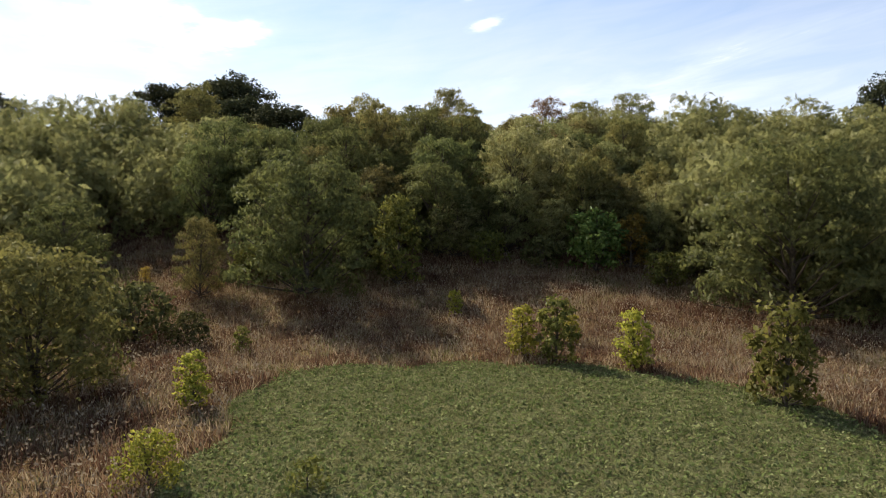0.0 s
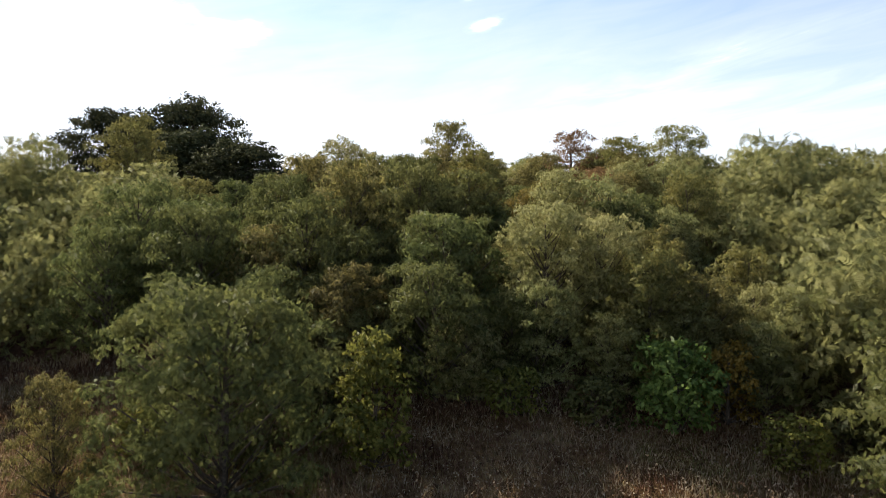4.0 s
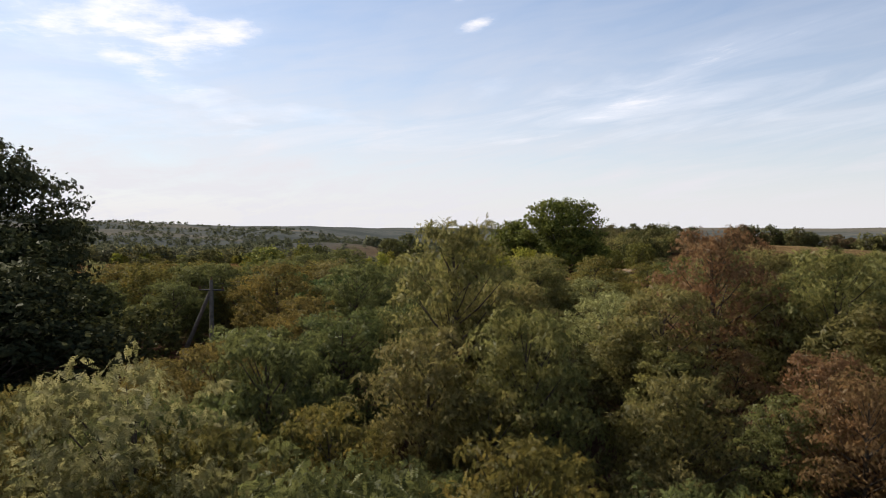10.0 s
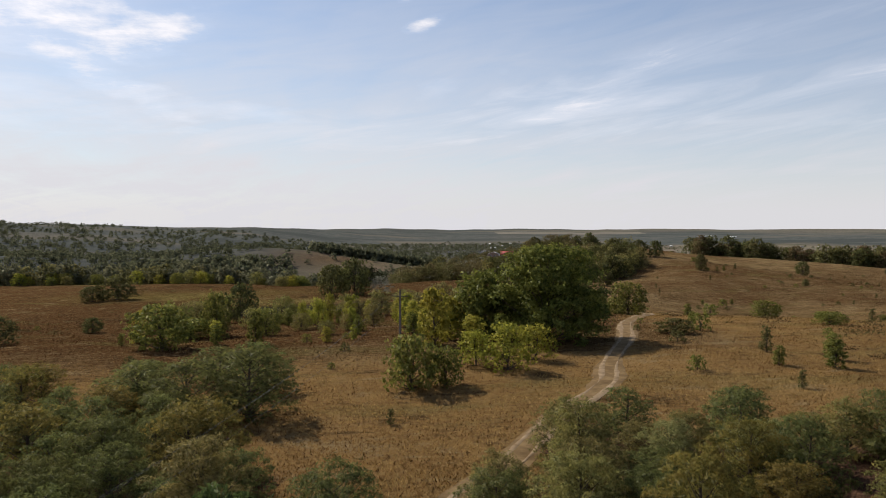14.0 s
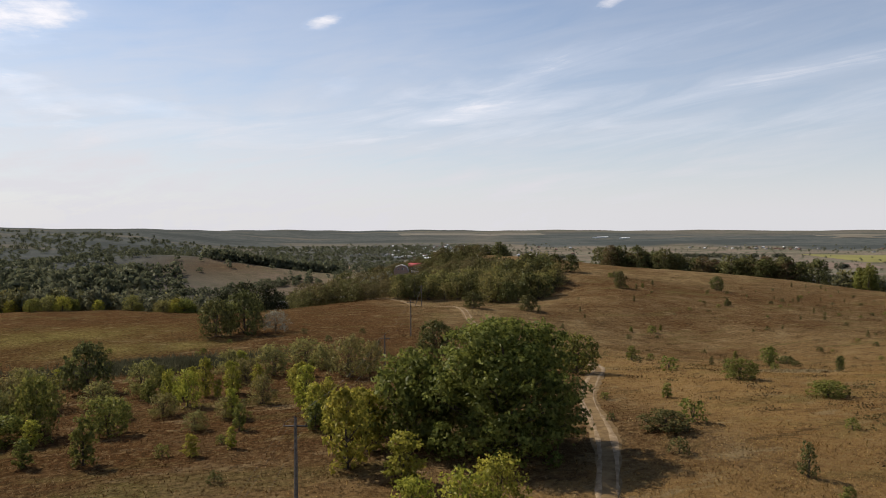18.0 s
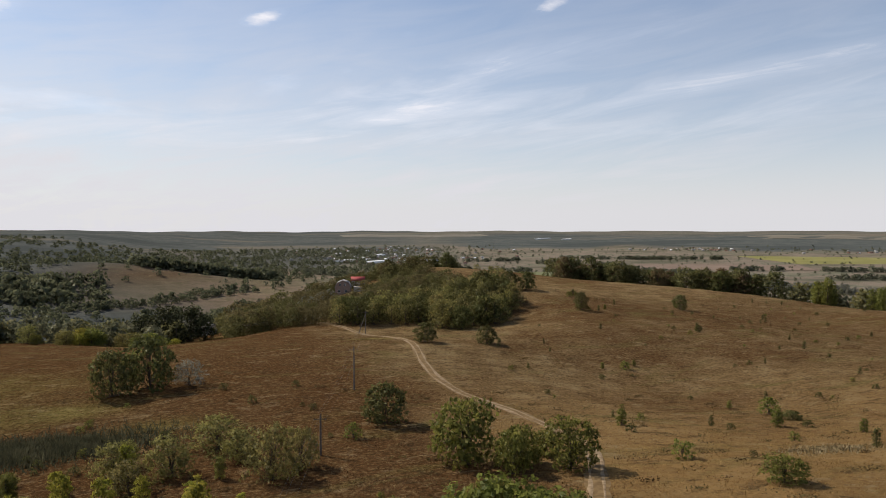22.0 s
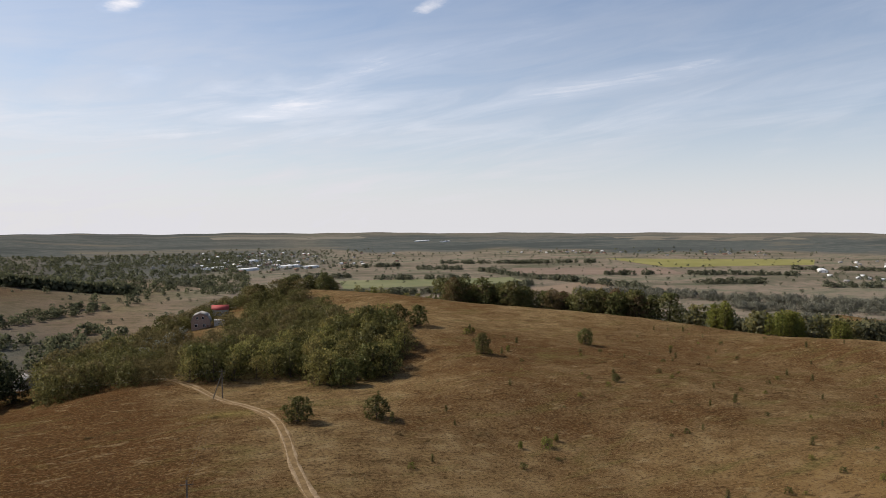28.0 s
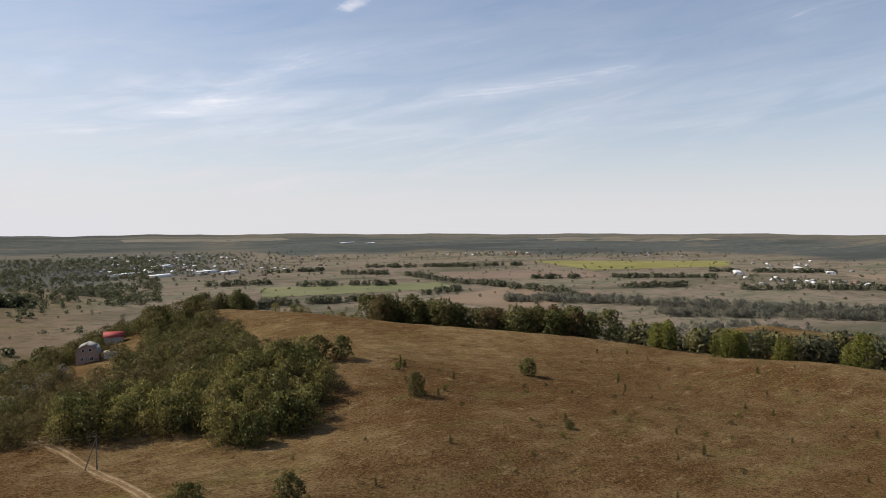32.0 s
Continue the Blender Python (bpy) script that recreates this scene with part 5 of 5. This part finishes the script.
def curve_points(ctrl, step):
    p = np.array([ctrl[0]] + ctrl + [ctrl[-1]], float)
    out = []
    for i in range(1, len(p) - 2):
        n = max(2, int(np.hypot(*(p[i + 1] - p[i])) / step))
        for t in np.arange(n) / n:
            a, b, c, d = p[i - 1], p[i], p[i + 1], p[i + 2]
            out.append(0.5 * (2 * b + (c - a) * t + (2 * a - 5 * b + 4 * c - d) * t * t + (3 * b - a - 3 * c + d) * t ** 3))
    return np.array(out)


def ribbon(line, lo, hi, lift, mat, name, wob, seed):
    r = np.random.default_rng(seed)
    d = unit(np.gradient(line, axis=0))
    nrm = np.stack([d[:, 1], -d[:, 0]], 1)
    w = np.convolve(r.normal(size=len(line) + 8), np.ones(5) / 5, "same")[4:-4] * wob
    cols = np.linspace(0, 1, 5)
    P = []
    for c in cols:
        o = lo + (hi - lo) * c + w * (2 * c - 1)
        q = line + nrm * o[:, None] if np.ndim(o) else line + nrm * o
        P.append(np.stack([q[:, 0], q[:, 1], height(q[:, 0], q[:, 1]) + lift * (0.25 if c in (0, 1) else 1)], 1))
    V = np.stack(P, 1).reshape(-1, 3)
    n, k = len(line), len(cols)
    i = np.arange(n * k).reshape(n, k)
    return mesh_of(name, V, np.stack([i[:-1, :-1], i[:-1, 1:], i[1:, 1:], i[1:, :-1]], -1).reshape(-1, 4), mat)


line = curve_points(TRACK, 1.6)
track = new("track", ribbon(line, -1.55, 1.55, 0.09, VERGE, "track", 0.75, 1))
tagged(track, "sandy dirt track with two worn wheel ruts", "track", kind="structure")
part("rut", ribbon(line, -1.15, -0.5, 0.115, SAND, "rut", 0.4, 2), track)
part("rut", ribbon(line, 0.5, 1.15, 0.115, SAND, "rut", 0.4, 3), track)

# ---- poles and cables ----
CONCRETE = plain_material("grey_concrete", (0.10, 0.085, 0.07), (0.19, 0.165, 0.14), 4, 0.9)
STEEL = plain_material("dark_steel", (0.05, 0.05, 0.05), (0.11, 0.10, 0.09), 5, 0.6, 0.6)
PORCELAIN = plain_material("brown_porcelain", (0.10, 0.05, 0.03), (0.16, 0.09, 0.06), 5, 0.25)
CABLE = plain_material("aluminium_cable", (0.05, 0.05, 0.05), (0.09, 0.09, 0.09), 3, 0.5, 0.8)
POLES = [(-15.0, 120.5, 5.9, True), (3.6, 189, 9.6, False), (23.6, 268.6, 6.4, False), (38.7, 317.6, 10.0, False), (65.5, 428, 9.4, True)]


def utility_pole(x, y, h, strut, rz):
    ob = new("utility_pole")
    part("shaft", mesh_of("shaft", *tubes([[(0, 0, -0.5, 0.19), (0, 0, h * 0.5, 0.16), (0, 0, h, 0.12)]], 8), CONCRETE), ob)
    part("crossarm", mesh_of("crossarm", *many([(-1.0, 1.0, -0.05, 0.05, h - 0.75, h - 0.65)]), STEEL), ob)
    for dx, dz in ((-0.9, h - 0.65), (0.9, h - 0.65), (0, h)):
        part("insulator", mesh_of("insulator", *tubes([[(dx, 0, dz, 0.03), (dx, 0, dz + 0.08, 0.07), (dx, 0, dz + 0.16, 0.05), (dx, 0, dz + 0.22, 0.02)]], 6), PORCELAIN), ob)
    if strut:
        part("strut", mesh_of("strut", *tubes([[(-3.0, 0.4, -0.5, 0.17), (-0.12, 0.05, h * 0.86, 0.12)]], 8), CONCRETE), ob, "slanting concrete strut")
    ob.matrix_world = pose(x, y, level(x, y), 0, 0, rz)
    return tagged(ob, "grey concrete power pole with a slanting strut" if strut else "slim grey concrete power pole with crossarm", "power pole", "power poles along the track")


ends = []
for i, (x, y, h, s) in enumerate(POLES):
    utility_pole(x, y, h, s, -15)
    ends.append((x, y, level(x, y) + h))
ends.append((-8, 500, level(-8, 500) + 9))
utility_pole(-8, 500, 9, False, 40)
for (ax, ay, az), (bx, by, bz) in zip(ends, ends[1:]):
    for o, drop in ((-0.9, 0.45), (0.9, 0.45), (0, -0.2)):
        pts = [(ax + (bx - ax) * f + o * 0.96, ay + (by - ay) * f - o * 0.25, az + (bz - az) * f - drop - 1.3 * 4 * f * (1 - f), 0.007) for f in np.linspace(0, 1, 13)]
        tagged(new("power_cable", mesh_of("power_cable", *tubes([pts], 4), CABLE)), "thin grey overhead power cable slung between poles", "cable", "power cables")

# ---- grass and weeds ----
def grass_material(name, stops, scale, through_=0.3):
    """Dry blades whose colour drifts in patches over the ground, with each blade a little off it."""
    m = bpy.data.materials.new(name)
    m.use_nodes = True
    nt = m.node_tree
    nt.nodes.clear()
    out, geo = nt.nodes.new("ShaderNodeOutputMaterial"), nt.nodes.new("ShaderNodeNewGeometry")
    drift = math2(nt, "ADD", noise_node(nt, scale, 5, 0.65), math2(nt, "MULTIPLY", math2(nt, "SUBTRACT", geo.outputs["Random Per Island"], 0.5), 0.20))
    col = ramp_node(nt, drift, stops)
    d, t, mx = nt.nodes.new("ShaderNodeBsdfDiffuse"), nt.nodes.new("ShaderNodeBsdfTranslucent"), nt.nodes.new("ShaderNodeMixShader")
    mx.inputs[0].default_value = through_
    for k, n in enumerate((d, t)):
        nt.links.new(col, n.inputs["Color"]), nt.links.new(n.outputs[0], mx.inputs[1 + k])
    nt.links.new(mx.outputs[0], out.inputs["Surface"])
    return m


WEED = grass_material("dry_weeds", [(0.30, (0.08, 0.038, 0.024)), (0.42, (0.16, 0.088, 0.055)), (0.50, (0.25, 0.17, 0.10)), (0.58, (0.38, 0.30, 0.19)), (0.66, (0.21, 0.18, 0.075)), (0.74, (0.15, 0.16, 0.05))], 0.22, 0.4)
SEED = grass_material("weed_seed_heads", [(0.32, (0.13, 0.07, 0.045)), (0.48, (0.21, 0.145, 0.09)), (0.62, (0.33, 0.27, 0.185))], 0.35)
LAWN_BLADES = grass_material("lawn_blades", [(0.36, (0.085, 0.10, 0.034)), (0.5, (0.18, 0.19, 0.078)), (0.64, (0.31, 0.29, 0.15))], 2.4, 0.35)
TAN_GRASS = grass_material("tan_grass", [(0.34, (0.085, 0.050, 0.022)), (0.5, (0.175, 0.112, 0.052)), (0.66, (0.30, 0.218, 0.115))], 0.13, 0.15)
RUST_GRASS = grass_material("rust_grass", [(0.34, (0.048, 0.022, 0.010)), (0.5, (0.100, 0.048, 0.018)), (0.66, (0.175, 0.10, 0.042))], 0.13, 0.18)


def blades(name, xy, tall, wide, mat, r, lean=0.25, up=0.7):
    """Upright blades, one triangle each, that take light much as the sward does."""
    n = len(xy)
    a = r.uniform(0, 2 * np.pi, n)
    z = height(xy[:, 0], xy[:, 1])
    s = np.stack([np.cos(a), np.sin(a), np.zeros(n)], 1) * (wide * 0.5)[:, None]
    base = np.stack([xy[:, 0], xy[:, 1], z - 0.03], 1)
    tip = base + np.stack([r.normal(size=n) * lean * tall, r.normal(size=n) * lean * tall, tall], 1)
    flat = np.stack([np.sin(a), -np.cos(a), np.zeros(n)], 1)
    lie = unit(flat * (1 - up) + np.array([0, 0, up]) + r.normal(size=(n, 3)) * 0.15)
    return mesh_of(name, np.stack([base - s, base + s, tip], 1).reshape(-1, 3), np.arange(3 * n).reshape(-1, 3), mat, np.repeat(lie, 3, 0))


rg = np.random.default_rng(5)
p = np.stack([rg.uniform(-48, 46, 330000), rg.uniform(12, 76, 330000)], 1)
keep = ~lawn_mask(p[:, 0], p[:, 1]) & ~wood_mask(p[:, 0], p[:, 1] - 3) & (np.abs(p[:, 0]) < 0.72 * p[:, 1] + 4)
p = p[keep]
n = len(p)
clump = 0.72 + 0.28 * np.sin(p[:, 0] * 1.1 + 2 * np.sin(p[:, 1] * 0.6)) * np.sin(p[:, 1] * 0.9)
tagged(new("weeds", blades("weeds", p, rg.uniform(0.2, 0.85, n) * clump, rg.uniform(0.03, 0.10, n), WEED, rg, 0.42, 0.5)), "tall dry brown weeds round the mown green", "weeds", kind="stuff")
q = p[rg.random(n) < 0.3]
m_ = len(q)
pos = np.stack([q[:, 0], q[:, 1], height(q[:, 0], q[:, 1]) + rg.uniform(0.3, 0.95, m_)], 1)
V, F = kites(pos, rg.normal(size=(m_, 3)) + np.array([0, 0, 0.6]), rg.uniform(0.10, 0.24, m_), rg.uniform(0.05, 0.12, m_), rg, -0.5)
tagged(new("weed_seed_heads", mesh_of("weed_seed_heads", V, F, SEED)), "pale fluffy seed heads over the dry weeds", "weeds", kind="stuff")
p = np.stack([rg.uniform(-12, 22, 190000), rg.uniform(14, 43, 190000)], 1)
p = p[lawn_mask(p[:, 0], p[:, 1])]
n = len(p)
tagged(new("lawn_grass", blades("lawn_grass", p, rg.uniform(0.04, 0.15, n) * np.array([max(0.4, 1 + 1.1 * noise.noise(Vector((u * 3.1, v * 3.1, 0))) + 0.4 * noise.noise(Vector((u * 0.9, v * 0.9, 5)))) for u, v in p]), rg.uniform(0.03, 0.10, n), LAWN_BLADES, rg, 0.7, 0.4)), "short uneven green grass of the mown glade", "grass", kind="stuff")
q = p[rg.random(n) < 0.16]
m_ = len(q)
LAWN_WEED = grass_material("lawn_weed_leaves", [(0.36, (0.08, 0.105, 0.03)), (0.5, (0.165, 0.20, 0.065)), (0.66, (0.29, 0.30, 0.13))], 1.3, 0.35)
V, F = kites(np.stack([q[:, 0], q[:, 1], height(q[:, 0], q[:, 1]) + rg.uniform(0.03, 0.16, m_)], 1), rg.normal(size=(m_, 3)) * 0.55 + np.array([0, 0, 0.8]), rg.uniform(0.10, 0.26, m_), rg.uniform(0.06, 0.14, m_), rg, 0.0)
tagged(new("lawn_weeds", mesh_of("lawn_weeds", V, F, LAWN_WEED)), "broad light green weed leaves in the mown grass", "weeds", kind="stuff")
yy = 142 + 330 * rg.random(430000) ** 1.9
xx = rg.uniform(-0.60, 0.92, len(yy)) * (yy - 70) + 8
p = np.stack([xx, yy], 1)
p = p[~wood_mask(p[:, 0], p[:, 1]) & (p[:, 0] > -95) & (p[:, 0] < 330)]
track_x = np.interp(p[:, 1], line[:, 1], line[:, 0])
p = p[np.abs(p[:, 0] - track_x) > 1.7 + rg.random(len(p)) * 0.6]
far = 1 + (p[:, 1] - 142) / 240
red = rg.random(len(p)) < rust_zone(p[:, 0], p[:, 1])
gold = ~red & (rg.random(len(p)) < straw_zone(p[:, 0], p[:, 1]))
STRAW_GRASS = grass_material("straw_grass", [(0.34, (0.16, 0.088, 0.030)), (0.5, (0.265, 0.158, 0.056)), (0.66, (0.38, 0.255, 0.10))], 0.13, 0.4)
for name, mask, mat, label in (("straw_meadow_grass", gold, STRAW_GRASS, "golden straw-dry meadow grass in rough tufts"), ("tan_meadow_grass", ~red & ~gold, TAN_GRASS, "dry tan meadow grass in rough tufts"), ("rust_meadow_grass", red, RUST_GRASS, "rust-brown dry meadow grass in rough tufts")):
    q, n = p[mask], int(mask.sum())
    tagged(new(name, blades(name, q, rg.uniform(0.08, 0.30, n), rg.uniform(0.05, 0.13, n) * far[mask], mat, rg, 0.6, 0.85)), label, "grass", kind="stuff")
# low dark mats of weeds in the meadow
SCRUB = grass_material("scrub_leaves", [(0.35, (0.075, 0.048, 0.024)), (0.5, (0.115, 0.078, 0.037)), (0.64, (0.125, 0.112, 0.045))], 0.06)
spots = []
for _ in range(1150):
    yc = 160 + 320 * rg.random() ** 1.3
    xc = rg.uniform(-0.5, 0.85) * (yc - 70) + 8
    if wood_mask(xc, yc) or abs(xc - np.interp(yc, line[:, 1], line[:, 0])) < 4 or not -90 < xc < 330 or (yc < 235 and xc < 60):
        continue
    k, w = int(rg.integers(16, 60)), rg.uniform(0.5, 2.2)
    spots.append(np.stack([xc + rg.normal(size=k) * w, yc + rg.normal(size=k) * w * 0.4, rg.uniform(0.05, 0.5, k)], 1))
p = np.concatenate(spots)
n = len(p)
V, F = kites(np.stack([p[:, 0], p[:, 1], height(p[:, 0], p[:, 1]) + p[:, 2]], 1), rg.normal(size=(n, 3)) * 0.5 + np.array([0, 0, 1]), rg.uniform(0.18, 0.45, n), rg.uniform(0.10, 0.26, n), rg, 0.1)
tagged(new("meadow_scrub", mesh_of("meadow_scrub", V, F, SCRUB)), "low dark mats of weeds dotted over the dry meadow", "scrub", kind="stuff")

# ---- fields on the plain ----
def field(name, corners, a, b, scale, label, rows=None):
    """A tilled or sown field: a thin quilt laid over the plain."""
    u = np.linspace(0, 1, 25)
    P = np.array(corners, float)
    g = ((1 - u)[:, None, None] * ((1 - u)[None, :, None] * P[0] + u[None, :, None] * P[1]) + u[:, None, None] * ((1 - u)[None, :, None] * P[3] + u[None, :, None] * P[2])).reshape(-1, 2)
    i = np.arange(625).reshape(25, 25)
    V = np.stack([g[:, 0], g[:, 1], height(g[:, 0], g[:, 1]) + 0.5], 1)
    me = mesh_of(name, V, np.stack([i[:-1, :-1], i[:-1, 1:], i[1:, 1:], i[1:, :-1]], -1).reshape(-1, 4), plain_material(name, a, b, scale))
    tagged(new(name, me), label, "field", kind="structure")


field("field_1", [(1316, 1408), (1719, 1287), (1972, 1446), (1474, 1798)], (0.17, 0.16, 0.05), (0.23, 0.205, 0.07), 0.01, "yellow-green sown field on the river plain")
field("field_2", [(860, 1380), (1180, 1230), (1290, 1390), (960, 1560)], (0.16, 0.115, 0.085), (0.21, 0.155, 0.115), 0.012, "mauve-brown stubble field on the river plain")
field("field_3", [(420, 1260), (760, 1210), (800, 1330), (470, 1420)], (0.12, 0.13, 0.062), (0.18, 0.175, 0.09), 0.012, "green pasture on the river plain")
field("field_4", [(1500, 800), (1900, 620), (2050, 820), (1640, 960)], (0.18, 0.135, 0.09), (0.23, 0.175, 0.12), 0.012, "pale stubble field on the river plain")
field("field_5", [(640, 900), (900, 1000), (860, 1180), (620, 1100)], (0.17, 0.125, 0.085), (0.225, 0.165, 0.115), 0.012, "brown fallow field on the river plain")
field("field_6", [(2600, 2900), (3300, 2300), (3500, 2600), (2800, 3200)], (0.13, 0.115, 0.085), (0.18, 0.155, 0.115), 0.006, "pale harvested field beyond a dark forest")
field("field_7", [(700, 3900), (1500, 3750), (1550, 4000), (720, 4150)], (0.13, 0.118, 0.09), (0.18, 0.16, 0.122), 0.006, "pale harvested field on the far hills")

p = np.stack([-25 + 11 * rg.normal(size=16000), 293 + 4 * rg.normal(size=16000)], 1)
REED = grass_material("reed_blades", [(0.35, (0.04, 0.043, 0.026)), (0.65, (0.10, 0.095, 0.056))], 0.3)
tagged(new("reeds", blades("reeds", p, rg.uniform(0.5, 1.5, 16000), rg.uniform(0.10, 0.28, 16000), REED, rg, 0.45)), "dark grey-green reed bed in a meadow hollow", "reeds", kind="stuff")
p = np.stack([102 + 5 * rg.normal(size=1300), 246 + 1.6 * rg.normal(size=1300)], 1)
STRAW = grass_material("pale_straw", [(0.35, (0.24, 0.18, 0.09)), (0.65, (0.36, 0.29, 0.17))], 0.4)
tagged(new("pale_straw", blades("pale_straw", p, rg.uniform(0.2, 0.6, 1300), rg.uniform(0.1, 0.25, 1300), STRAW, rg, 0.4)), "strip of bleached pale straw in the meadow", "grass", kind="stuff")
